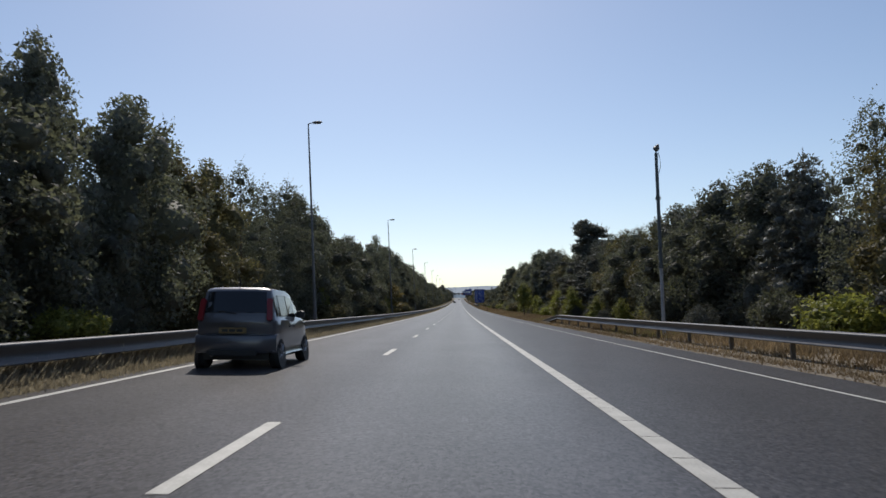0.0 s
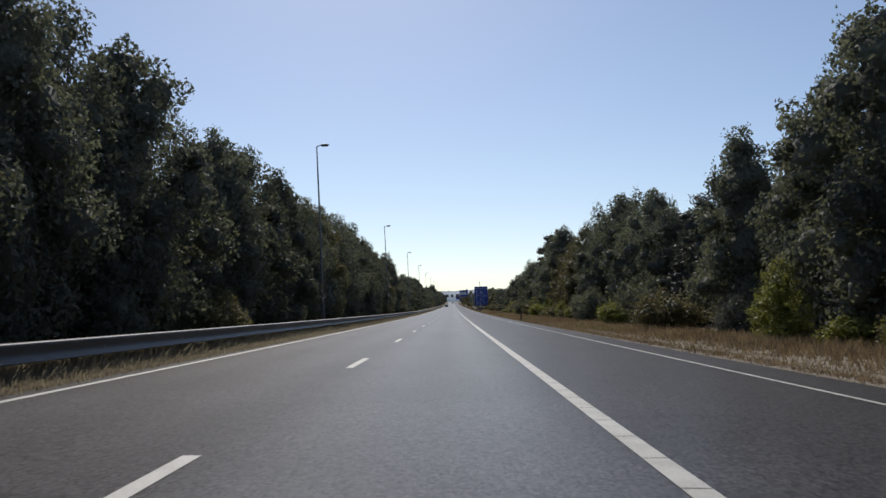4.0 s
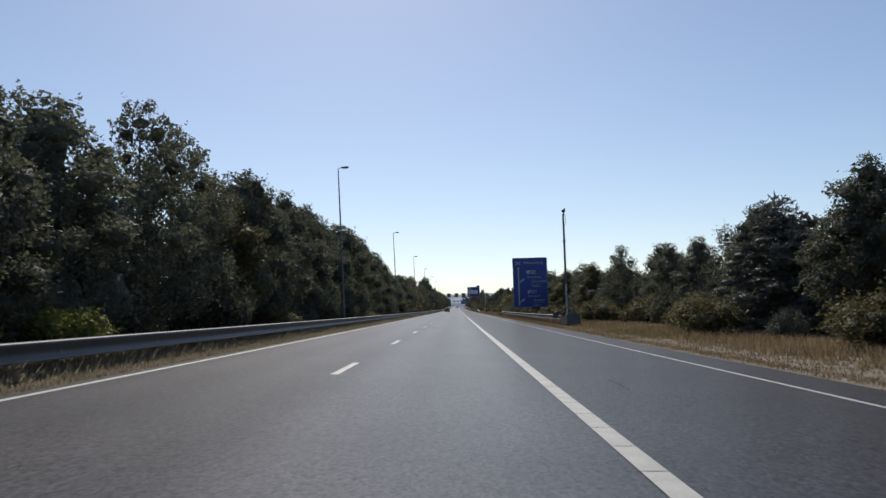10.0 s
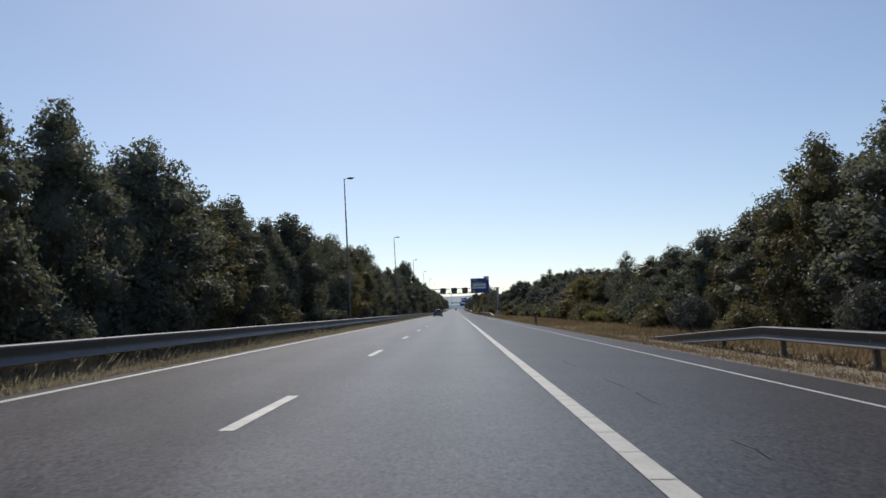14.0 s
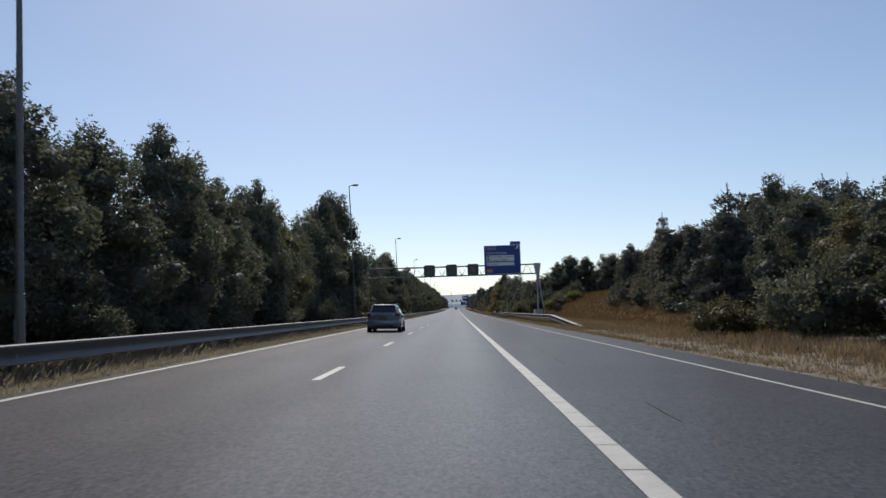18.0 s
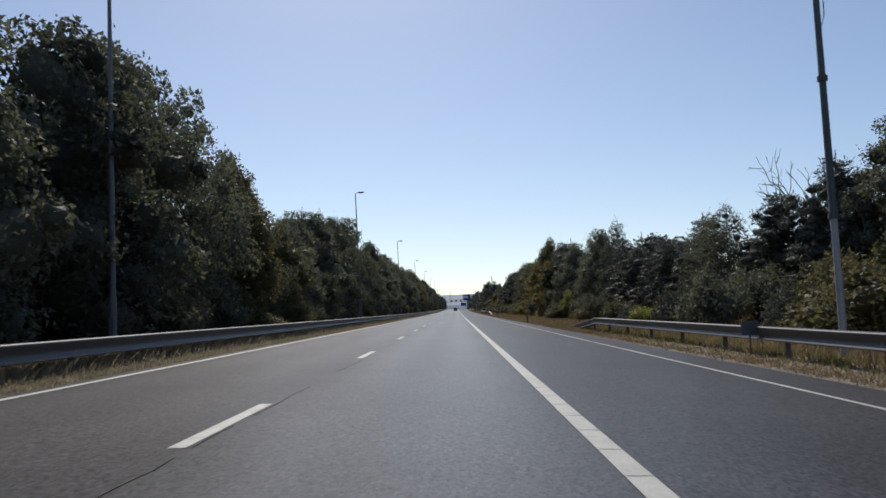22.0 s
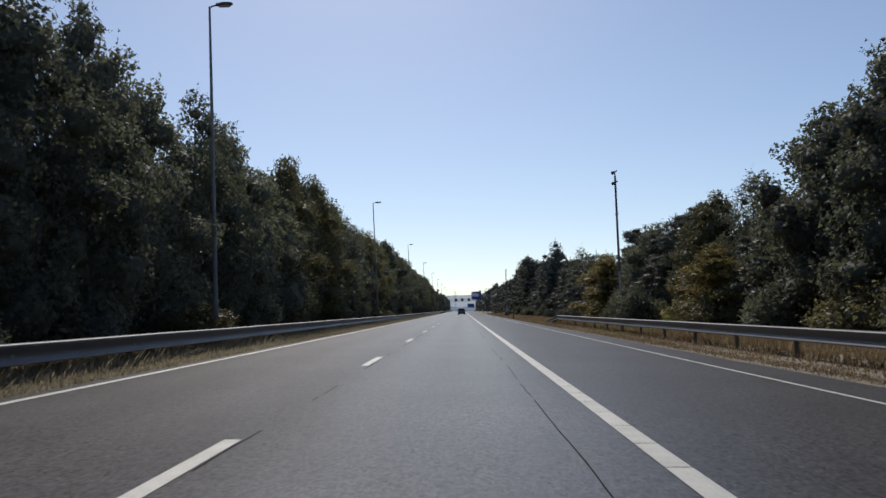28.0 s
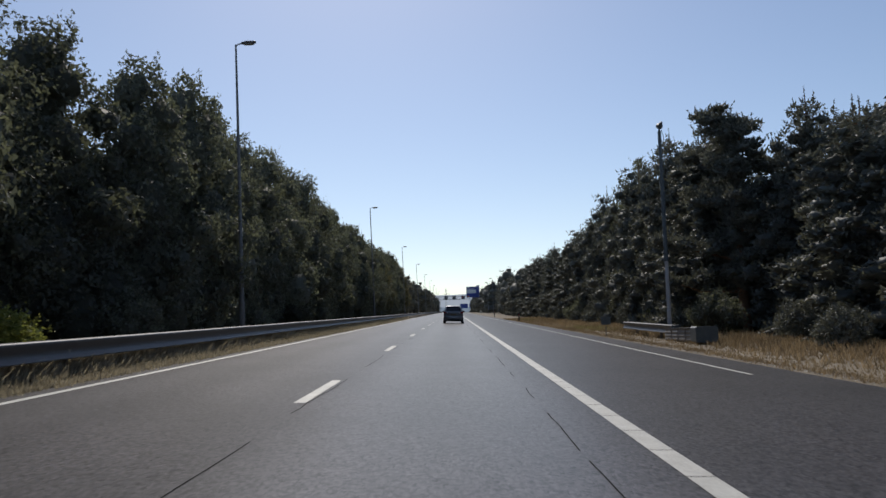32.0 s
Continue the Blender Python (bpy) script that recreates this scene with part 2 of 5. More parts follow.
WOODS_HAZE_PAINT.node_tree.nodes["Principled BSDF"].inputs["Emission Color"].default_value = (0.32, 0.41, 0.52, 1)
WOODS_HAZE_PAINT.node_tree.nodes["Principled BSDF"].inputs["Emission Strength"].default_value = 0.5


# ---- geometry helpers ----
class Geo:
    """Gathers vertices and faces of one mesh."""

    def __init__(self):
        self.v, self.f = [], []

    def add(self, verts, faces):
        k = len(self.v)
        self.v += [tuple(p) for p in verts]
        self.f += [tuple(i + k for i in q) for q in faces]
        return self

    def box(self, x0, x1, y0, y1, z0, z1, bevel=0.0):
        if bevel:
            b = min(bevel, (x1 - x0) / 2.01, (z1 - z0) / 2.01)
            ring = [(x0 + b, z0), (x1 - b, z0), (x1, z0 + b), (x1, z1 - b), (x1 - b, z1), (x0 + b, z1), (x0, z1 - b), (x0, z0 + b)]
        else:
            ring = [(x0, z0), (x1, z0), (x1, z1), (x0, z1)]
        return self.prism(ring, y0, y1)

    def prism(self, ring, y0, y1):
        """A closed outline in x and z, counter-clockwise seen from the front, drawn along y."""
        n = len(ring)
        vs = [(x, y0, z) for x, z in ring] + [(x, y1, z) for x, z in ring]
        fs = [(i, n + i, n + (i + 1) % n, (i + 1) % n) for i in range(n)] + [tuple(range(n)), tuple(range(2 * n - 1, n - 1, -1))]
        return self.add(vs, fs)

    def tube(self, pts, radii, sides=8, cap=True):
        """A round, tapered bar through the points."""
        pts = [Vector(p) for p in pts]
        rings = []
        for i, p in enumerate(pts):
            d = (pts[min(i + 1, len(pts) - 1)] - pts[max(i - 1, 0)]).normalized()
            u = d.orthogonal().normalized()
            w = d.cross(u)
            r = radii[i] if hasattr(radii, "__len__") else radii
            rings.append([p + (u * math.cos(a) + w * math.sin(a)) * r for a in (2 * math.pi * j / sides for j in range(sides))])
        vs = [q for ring in rings for q in ring]
        fs = [(i * sides + j, i * sides + (j + 1) % sides, (i + 1) * sides + (j + 1) % sides, (i + 1) * sides + j)
              for i in range(len(pts) - 1) for j in range(sides)]
        if cap:
            fs += [tuple(range(sides - 1, -1, -1)), tuple(range((len(pts) - 1) * sides, len(pts) * sides))]
        return self.add(vs, fs)

    def loft(self, rings, closed=True, cap=True):
        n = len(rings[0])
        vs = [p for r in rings for p in r]
        m = n if closed else n - 1
        fs = [(i * n + j, i * n + (j + 1) % n, (i + 1) * n + (j + 1) % n, (i + 1) * n + j) for i in range(len(rings) - 1) for j in range(m)]
        if cap:
            fs += [tuple(range(n - 1, -1, -1)), tuple(range((len(rings) - 1) * n, len(rings) * n))]
        return self.add(vs, fs)

    def mesh(self, name, mat, smooth_angle=None):
        me = bpy.data.meshes.new(name)
        me.from_pydata(self.v, [], self.f)
        if mat:
            me.materials.append(mat)
        if smooth_angle is not None:
            me.shade_smooth()
            me.set_sharp_from_angle(angle=radians(smooth_angle))
        me.update()
        return me


def part(name, geo, mat, parent, label="", smooth_angle=None):
    data = geo if isinstance(geo, bpy.types.Mesh) else geo.mesh(name, mat, smooth_angle)
    ob = new(name, data)
    ob.parent = parent
    return tagged(ob, label) if label else ob


def thing(name, label, category, x, y, z=None, turn=0.0, group="", kind=""):
    ob = new(name)
    ob.matrix_basis = pose(x, y, G(x, y) if z is None else z, 0, 0, turn)
    return tagged(ob, label, category, group, kind)


def raw_mesh(name, verts, faces, mat):
    """A mesh straight from arrays; faces all have the same number of corners."""
    me = bpy.data.meshes.new(name)
    k = faces.shape[1]
    me.vertices.add(len(verts))
    me.vertices.foreach_set("co", np.asarray(verts, dtype=np.float32).ravel())
    me.loops.add(faces.size)
    me.loops.foreach_set("vertex_index", faces.ravel().astype(np.int32))
    me.polygons.add(len(faces))
    me.polygons.foreach_set("loop_start", np.arange(0, faces.size, k, dtype=np.int32))
    me.materials.append(mat)
    me.update(calc_edges=True)
    me.validate()
    return me


# ---- ground and road ----
ROAD_L, ROAD_R = -7.55, 4.72


def ground_sheet():
    xs = [-900, -400, -200, -120, -80, -60, -45, -38, -25, -18, -14.5, -12, -10, -8.6, ROAD_L + 0.02, ROAD_L + 0.06, -3, 0, ROAD_R - 0.06, ROAD_R - 0.02,
          5.4, 6.4, 8, 10, 12, 14, 17, 20, 23, 26, 32, 45, 60, 90, 150, 300, 900]
    ys = [-380, -200, -120] + list(range(-80, 1560, 8)) + [1650, 1800, 2100, 2500, 3100]
    vs, fs = [], []
    for y in ys:
        for x in xs:
            z = G(x, y)
            if ROAD_L + 0.04 < x < ROAD_R - 0.04:
                z -= 0.10
            elif x > ROAD_R or x < ROAD_L:
                z += 0.03 * noise.noise((x * 0.4, y * 0.13, 0)) + (0.02 if abs(x) < 30 else -0.2)
            vs.append((x, y, z))
    n = len(xs)
    for j in range(len(ys) - 1):
        for i in range(n - 1):
            fs.append((j * n + i, j * n + i + 1, (j + 1) * n + i + 1, (j + 1) * n + i))
    me = bpy.data.meshes.new("ground")
    me.from_pydata(vs, [], fs)
    me.materials.append(SOIL)
    me.materials.append(LITTER)
    me.materials.append(BANK)
    mid = [(xs[k % (n - 1)] + xs[k % (n - 1) + 1]) / 2 for k in range(len(fs))]
    me.polygons.foreach_set("material_index", [1 if (x < -14.5 and not -38 < x < -25) or x > 32 else 2 if x > 9.5 and 545 < ys[k // (n - 1)] < 695 else 0 for k, x in enumerate(mid)])
    me.shade_smooth()
    return tagged(new("ground", me), "sandy motorway verge with dry grass and dark forest floor", "ground", kind="structure")


ground = ground_sheet()


def strip(y0, y1, x0, x1, lift=0.0, step=4.0, wobble=0.0, seed=0):
    """A ribbon along the road."""
    g = Geo()
    m = max(1, round((y1 - y0) / step))
    for i in range(m + 1):
        y = y0 + (y1 - y0) * i / m
        w = wobble * noise.noise((seed, y * 0.35, 0)) + wobble * 0.5 * noise.noise((seed, y * 1.7, 3))
        g.v += [(x0 + w, y, zroad(y) - CROSS * (x0 + w) + lift), (x1 + w, y, zroad(y) - CROSS * (x1 + w) + lift)]
    g.f += [(2 * i, 2 * i + 1, 2 * i + 3, 2 * i + 2) for i in range(m)]
    return g


def road_slab():
    """The carriageway with a ragged, crumbled edge."""
    g = Geo()
    ys = list(np.arange(-120, 60, 3.0)) + list(np.arange(60, 1000, 1.0)) + list(np.arange(1000, 1700, 6.0))
    xs = [ROAD_L, ROAD_L, -7.13, -3.57, 0, 3.6, ROAD_R, ROAD_R]
    for y in ys:
        e = 0.10 * noise.noise((7.7, y * 0.5, 0)) + 0.05 * noise.noise((1.2, y * 2.3, 0))
        for k, x in enumerate(xs):
            if k >= 6:
                x += e
            z = zroad(y) - CROSS * x - (0.12 if k in (0, 7) else 0)
            g.v.append((x, y, z))
    n = len(xs)
    for j in range(len(ys) - 1):
        for i in range(n - 1):
            g.f.append((j * n + i, j * n + i + 1, (j + 1) * n + i + 1, (j + 1) * n + i))
    return g


road = tagged(new("road", road_slab().mesh("road", ASPHALT)), "worn grey asphalt motorway carriageway with a hard shoulder", "road", kind="structure")
part("edge_line", strip(-120, 1650, -7.20, -7.06, 0.004), PAINT, road, "white painted edge line")
for y0, y1 in ((-120, 912.0), (923.4, 1650)):
    part("shoulder_edge_line", strip(y0, y1, 3.56, 3.65, 0.004), PAINT, road, "thin white painted line")
solid = Geo()
for i in range(-60, 1400):
    s = strip(i + 0.012, i + 0.988, -0.10, 0.10, 0.005, step=1.0)
    solid.add(s.v, s.f)
tagged(part("solid_line", solid, PAINT, road, "broad white painted line laid in short lengths"), kind="stuff")
for k in range(-4, 112):
    y = 12 * k - 1.93 - (2.35 if k == 1 else 0)
    part("lane_dash", strip(y - 3.0, y, -3.645, -3.495, 0.005, step=1.0), PAINT, road)


def seam(y0, y1, x, width, wobble, seed, share):
    """A thin open joint, broken where it has closed."""
    g = Geo()
    y = y0
    pick = random.Random(seed)
    while y < y1:
        ln = 0.4 + 1.7 * pick.random() ** 2
        if pick.random() < share:
            q = strip(y, min(y + ln, y1), x - width / 2, x + width / 2, 0.003, step=0.5, wobble=wobble, seed=seed)
            g.add(q.v, q.f)
        y += ln
    tagged(part("tar_seam", g, TAR, road, "thin dark broken joint along the lane"), kind="stuff")


seam(690, 1000, -0.65, 0.011, 0.03, 4, 0.55)
seam(572, 660, -3.45, 0.010, 0.05, 9, 0.4)
seam(800, 1000, -3.45, 0.012, 0.05, 11, 0.5)
seam(150, 600, 1.05, 0.012, 0.12, 2, 0.15)
for y0 in (331.0, 333.2):
    loop = Geo()
    for x0, x1, a, b in ((-2.9, -2.86, y0 - 3.2, y0), (-1.0, -0.96, y0 - 3.2, y0), (-2.9, -0.96, y0 - 0.05, y0), (-2.9, -0.96, y0 - 3.2, y0 - 3.15)):
        q = strip(a, b, x0, x1, 0.003)
        loop.add(q.v, q.f)
    if y0 < 332:
        part("detector_loop", loop, TAR, road, "dark saw-cut outline of a detector loop")


def smear(points, width, name, mat, label, seed):
    """An uneven streak on the road through the given points."""
    g = Geo()
    rows = []
    for (xa, ya), (xb, yb) in zip(points, points[1:]):
        for k in range(8):
            rows.append((xa + (xb - xa) * k / 8, ya + (yb - ya) * k / 8))
    for i, (x, y) in enumerate(rows):
        w = width * (0.35 + 1.1 * abs(noise.noise((seed, i * 0.7, 0))))
        x += 0.05 * noise.noise((seed, i * 0.5, 4))
        g.v += [(x - w, y, zroad(y) - CROSS * (x - w) + 0.0035), (x + w, y, zroad(y) - CROSS * (x + w) + 0.0035)]
    g.f += [(2 * i, 2 * i + 1, 2 * i + 3, 2 * i + 2) for i in range(len(rows) - 1)]
    part(name, g, mat, road, label)


STAIN = material("dried_splash", (0.16, 0.16, 0.155), (0.10, 0.10, 0.098), scale=2.5, rough=0.8, coords="World")
smear(((0.18, 714.9), (0.30, 715.5), (0.63, 716.4), (0.80, 717.3), (1.25, 718.8)), 0.04, "paint_stain", STAIN, "pale streak of a dried splash", 5)
smear(((-2.75, 695.5), (-2.6, 698.0), (-2.35, 700.5), (-2.1, 703.5)), 0.03, "paint_stain", PAINT, "pale thin scuff mark", 6)

# the other carriageway, seen through gaps in the trees
far_road = Geo()
for y in range(-120, 1650, 10):
    far_road.v += [(-37.5, y, zroad(y) + 0.34), (-26.5, y, zroad(y) + 0.34)]
far_road.f += [(2 * i, 2 * i + 1, 2 * i + 3, 2 * i + 2) for i in range(len(far_road.v) // 2 - 1)]
tagged(new("opposite_road", far_road.mesh("opposite_road", ASPHALT)), "grey asphalt carriageway beyond the wooded median", "road", kind="structure")

# wooded ridge and pale hills at the end of the view; haze is in their colour
ridge = Geo()
for i in range(161):
    x = -800 + 10 * i
    zt = 46 + 3 * noise.noise((i * 0.09, 7.0, 0)) + 2.0 * noise.noise((i * 0.6, 3.0, 0)) + 0.012 * x
    ridge.v += [(x, 1850, -40), (x, 1850, zt), (x, 1910, -40)]
for i in range(160):
    a = 3 * i
    ridge.f += [(a, a + 3, a + 4, a + 1), (a + 1, a + 4, a + 5, a + 2)]
tagged(new("distant_woods", ridge.mesh("distant_woods", WOODS_HAZE_PAINT)), "blue green woods in the haze beyond the crest", "backdrop", kind="structure")
# pale hills at the end of the view, glowing faintly to stand for haze
hill = Geo()
for i in range(81):
    x = -2400 + 60 * i
    zt = 64 + 15 * noise.noise((i * 0.11, 2.0, 0)) + 6 * noise.noise((i * 0.4, 5.0, 0))
    hill.v += [(x, 2050, -60), (x, 2050, zt), (x, 2230, -60)]
for i in range(80):
    a = 3 * i
    hill.f += [(a, a + 3, a + 4, a + 1), (a + 1, a + 4, a + 5, a + 2)]
tagged(new("distant_hills", hill.mesh("distant_hills", HILL_HAZE_PAINT)), "pale blue wooded hills in the haze far beyond the road", "backdrop", kind="structure")


# ---- guard rails ----
# outline of the double beam: two ribbed faces back to back under a flat top
HALF = [(0.10, -0.295), (0.158, -0.31), (0.172, -0.295), (0.168, -0.275), (0.112, -0.235), (0.095, -0.20), (0.098, -0.155), (0.118, -0.12), (0.155, -0.062), (0.172, -0.03), (0.165, -0.010), (0.145, 0.0)]
BEAM = [(-HALF[0][0], HALF[0][1])] + HALF + [(-a, b) for a, b in HALF[:0:-1]]


def rail(x, y0, y1, top, label, down_first=0.0, down_last=0.0, spacing=4.0, group="guard rails", drift=0.0):
    """A stretch of guard rail on posts; its ends may run down into the ground."""
    base = thing("guard_rail", label, "guard rail", x, (y0 + y1) / 2, group=group)
    inv = base.matrix_basis.inverted()

    def drop(y):
        d = 0.0
        if down_first and y < y0 + down_first:
            d = 1 - (y - y0) / down_first
        if down_last and y > y1 - down_last:
            d = 1 - (y1 - y) / down_last
        return d * (top - 0.08)
    ys = sorted({y0, y1, *(y0 + down_first * f for f in (0.33, 0.66, 1)), *(y1 - down_last * f for f in (0.33, 0.66, 1)), *np.arange(y0, y1, 4.0)})
    rings = []
    for y in ys:
        sag = 0.012 * noise.noise((x, y * 0.21, 1)) - drop(y)
        off = 0.015 * noise.noise((x, y * 0.17, 8)) + drift * (1 - (y - y0) / (y1 - y0))
        rings.append([inv @ Vector((x + a + off, y, G(x, y) + top + b + sag)) for a, b in BEAM])
    rings = [r[::-1] for r in rings]
    part("beam", Geo().loft(rings), GALV, base, "galvanised double beam", smooth_angle=48)
    post = None
    for y in np.arange(y0 + 2.0, y1, spacing):
        hgt = top - 0.06 - drop(y)
        if hgt < 0.3:
            continue
        off = drift * (1 - (y - y0) / (y1 - y0))
        if post is None:
            g = Geo()
            g.box(-0.055, 0.055, -0.028, 0.028, -0.3, top - 0.06)
            g.box(-0.10, 0.10, -0.035, 0.035, top - 0.30, top - 0.02)
            post = g.mesh("post", POSTS)
        p = part("post", post, None, base)
        p.matrix_basis = inv @ pose(x + off, y, G(x, y) - drop(y))
    return base


RAIL_LABEL = "galvanised double-beam guard rail along the wooded median"
for y in range(-60, 1300, 24):
    rail(-8.0, y, y + 24, 0.65, RAIL_LABEL)
SIDE = "galvanised double-beam guard rail on dark posts beside the hard shoulder"
for y0, y1, a, b in ((-60, -30, 0, 0), (-30, 0, 0, 0), (0, 24, 0, 0), (24, 48, 0, 0), (48, 71, 0, 11)):
    rail(6.05, y0, y1, 0.71, SIDE, a, b)
for y0, y1, a, b in ((337.5, 360, 0, 0), (360, 384, 0, 0), (384, 408, 0, 0), (408, 426, 0, 11)):
    rail(6.35, y0, y1, 0.73, SIDE, a, b)
for y0, y1, a, b, d in ((559, 584, 13, 0, 0.5), (584, 608, 0, 0, 0), (608, 632, 0, 0, 0), (632, 652, 0, 0, 0), (652, 674, 0, 9, 0)):
    rail(6.2, y0, y1, 0.72, SIDE, a, b, drift=d)
for y0, y1, a, b in ((790, 812, 12, 0), (812, 836, 0, 0), (836, 852, 0, 0), (852, 869, 0, 10)):
    rail(6.5, y0, y1, 0.74, SIDE, a, b)
rail(6.6, 938.3, 946.5, 0.60, SIDE)


def crash_cushion(x, y, wide=1.0, high=1.0):
    base = thing("crash_cushion", "dark telescoping crash cushion at the start of a guard rail", "crash cushion", x, y)
    g = Geo()
    g.box(-0.02, 0.92, -0.15, 0.45, 0.12, 0.86, 0.07)
    part("nose", g, MAST, base, "dark plastic nose box")
    for k in range(4):
        w = 0.33 + 0.025 * k
        for side in (-1, 1):
            g = Geo()
            ring = [(0.45 + side * (w + 0.03 + 0.03 * (i % 2)), 0.16 + 0.085 * i) for i in range(8)]
            inner = [(a - side * 0.03, b) for a, b in reversed(ring)]
            outline = ring + inner
            g.prism(outline if side > 0 else outline[::-1], 0.46 + 0.78 * k, 1.25 + 0.78 * k)
            part("side_panel", g, POSTS, base, "dark ribbed side panel")
        g = Geo()
        g.box(0.45 - w, 0.45 + w, 1.14 + 0.78 * k, 1.2 + 0.78 * k, 0.1, 0.8, 0.03)
        part("diaphragm", g, POSTS, base)
        for side in (-1, 1):
            g = Geo()
            g.box(0.45 + side * 0.3 - 0.04, 0.45 + side * 0.3 + 0.04, 1.1 + 0.78 * k, 1.22 + 0.78 * k, -0.1, 0.14)
            part("foot", g, POSTS, base)
    g = Geo()
    g.box(0.0, 0.9, 0.45, 3.4, 0.78, 0.80)
    part("cover", g, GALV, base, "pale flat steel cover")
    base.matrix_basis = base.matrix_basis @ Matrix.Diagonal((wide, 1, high, 1))
    return base


crash_cushion(6.1, 334.0)
crash_cushion(6.27, 935.0, 0.78, 0.72)


# ---- lamp posts and masts ----
def lamp_post(x, y, tall, arm, label):
    base = thing("street_lamp", label, "street lamp", x, y, group="motorway lamps")
    part("pole", Geo().tube([(0, 0, -0.3), (0, 0, 1.6), (0, 0, 1.62), (0, 0, tall * 0.55), (-0.03, 0, tall)], [0.125, 0.12, 0.10, 0.075, 0.045], 10), LAMP, base, smooth_angle=40)
    part("arm", Geo().tube([(-0.03, 0, tall - 0.05), (0.1 * arm, 0, tall + 0.02), (0.35 * arm, 0, tall + 0.05)], 0.035, 8), LAMP, base, smooth_angle=40)
    g = Geo()
    rings = []
    for u, w, h in ((0.25, 0.05, 0.05), (0.32, 0.11, 0.09), (0.55, 0.15, 0.13), (0.85, 0.15, 0.11), (1.0, 0.10, 0.06)):
        zc = tall + 0.06 + 0.02 * u
        rings.append([(u * arm, math.cos(t) * w, zc + math.sin(t) * h * 0.7) for t in (2 * math.pi * k / 10 for k in range(10))])
    part("lamp_head", g.loft(rings), LAMP_HEAD, base, "dark grey lamp housing", smooth_angle=50)
    g = Geo()
    rings = [[(u * arm, math.cos(t) * w, tall - 0.02 + math.sin(t) * 0.03) for t in (2 * math.pi * k / 8 for k in range(8))] for u, w in ((0.4, 0.06), (0.55, 0.11), (0.8, 0.11), (0.9, 0.06))]
    part("lens", g.loft(rings), GLASSY, base, "clear lamp glass", smooth_angle=50)
    g = Geo()
    g.box(-0.07, 0.07, -0.135, -0.118, 0.5, 1.0, 0.02)
    part("hatch", g, LAMP_HEAD, base)
    return base


row1 = lamp_post(-11.55, 52.0, 14.05, 0.95, "tall slim grey steel street lamp with a single short arm")
for k in range(1, 24):
    y = 52.0 + 59.55 * k
    copy_thing(row1, pose(-11.55, y, G(-11.55, y), 0, -1.5, 0))
row1.matrix_basis = pose(-11.55, 52.0, G(-11.55, 52.0), 0, -1.5, 0)
row2 = lamp_post(-24.2, 60.0, 14.0, -0.95, "tall slim grey steel street lamp of the opposite carriageway")
for k in range(1, 24):
    y = 60.0 + 59.55 * k
    copy_thing(row2, pose(-24.2, y, G(-24.2, y), 0, -1.5, 0))


row3 = lamp_post(9.9, 1133.0, 10.4, -0.95, "grey steel street lamp beside the hard shoulder near the exit")
copy_thing(row3, pose(9.8, 1163.0, G(9.8, 1163.0)))


def mast(x, y, tall, twin=False):
    base = thing("camera_mast", "slim dark steel traffic camera mast beside the verge", "camera mast", x, y, group="traffic masts")
    part("lower_pole", Geo().tube([(0, 0, -0.3), (0, 0, tall * 0.36)], [0.085, 0.075], 10), PALE_STEEL, base, "pale galvanised lower pole", smooth_angle=40)
    part("upper_pole", Geo().tube([(0, 0, tall * 0.36), (0, 0, tall * 0.38), (0, 0, tall - 0.35)], [0.10, 0.085, 0.07], 10), MAST, base, smooth_angle=40)
    for h in (0.36, 0.72):
        part("collar", Geo().tube([(0, 0, tall * h - 0.06), (0, 0, tall * h + 0.06)], 0.115, 10), MAST, base, smooth_angle=40)
    for k in range(2 if twin else 1):
        zc = tall - 0.12 - 0.75 * k
        g = Geo()
        g.tube([(-0.02, -0.10, zc - 0.06), (-0.16 if twin else 0.03, -0.02, zc - 0.02), (-0.02, 0.12, zc + 0.03)], [0.085, 0.13, 0.09], 10)
        part("camera_housing", g, MAST, base, "dark camera housing", smooth_angle=45)
        g = Geo()
        g.tube([(0.04, -0.16, zc + 0.06), (0.12, 0.10, zc + 0.14)], [0.05, 0.07], 8)
        part("sunshade", g, LAMP_HEAD, base, smooth_angle=45)
    part("top_pin", Geo().tube([(0, 0, tall - 0.4), (0, 0, tall)], 0.035, 6), MAST, base)
    if not twin:
        part("cable", Geo().tube([(0.08, 0, tall - 0.25), (0.17, 0, tall - 0.6), (0.16, 0, tall - 1.0), (0.08, 0, tall - 1.25)], 0.012, 5), BLACK, base)
    return base


for x, y, tall, twin in ((7.15, 33.3, 8.4, False), (6.55, 336.9, 8.5, False), (7.45, 642.0, 9.0, False), (9.4, 848.0, 10.9, True), (6.98, 940.4, 8.85, False)):
    mast(x, y, tall, twin)


def rail_plate(x, y):
    base = thing("marker_plate", "small dark marker plate on a thin post at the guard rail", "marker plate", x, y, group="marker plates")
    part("post", Geo().tube([(0, 0, -0.3), (0, 0, 0.8)], 0.022, 8), POSTS, base, smooth_angle=40)
    part("plate", Geo().box(-0.21, 0.21, -0.035, -0.012, 0.52, 0.86, 0.03), MAST, base, "dark green plate with rounded corners")
    return base


rail_plate(5.85, 337.8)
rail_plate(5.9, 643.4)
rail_plate(5.1, 742.5)
rail_plate(5.0, 943.3)


def marker(x, y):
    base = thing("marker_post", "short black roadside marker post with a small reflector", "marker post", x, y, group="marker posts")
    g = Geo()
    g.prism([(-0.06, -0.2), (0.06, -0.2), (0.06, 0.86), (0.02, 0.93), (-0.06, 0.90)], -0.05, 0.05)
    part("post", g, BLACK, base)
    g = Geo()
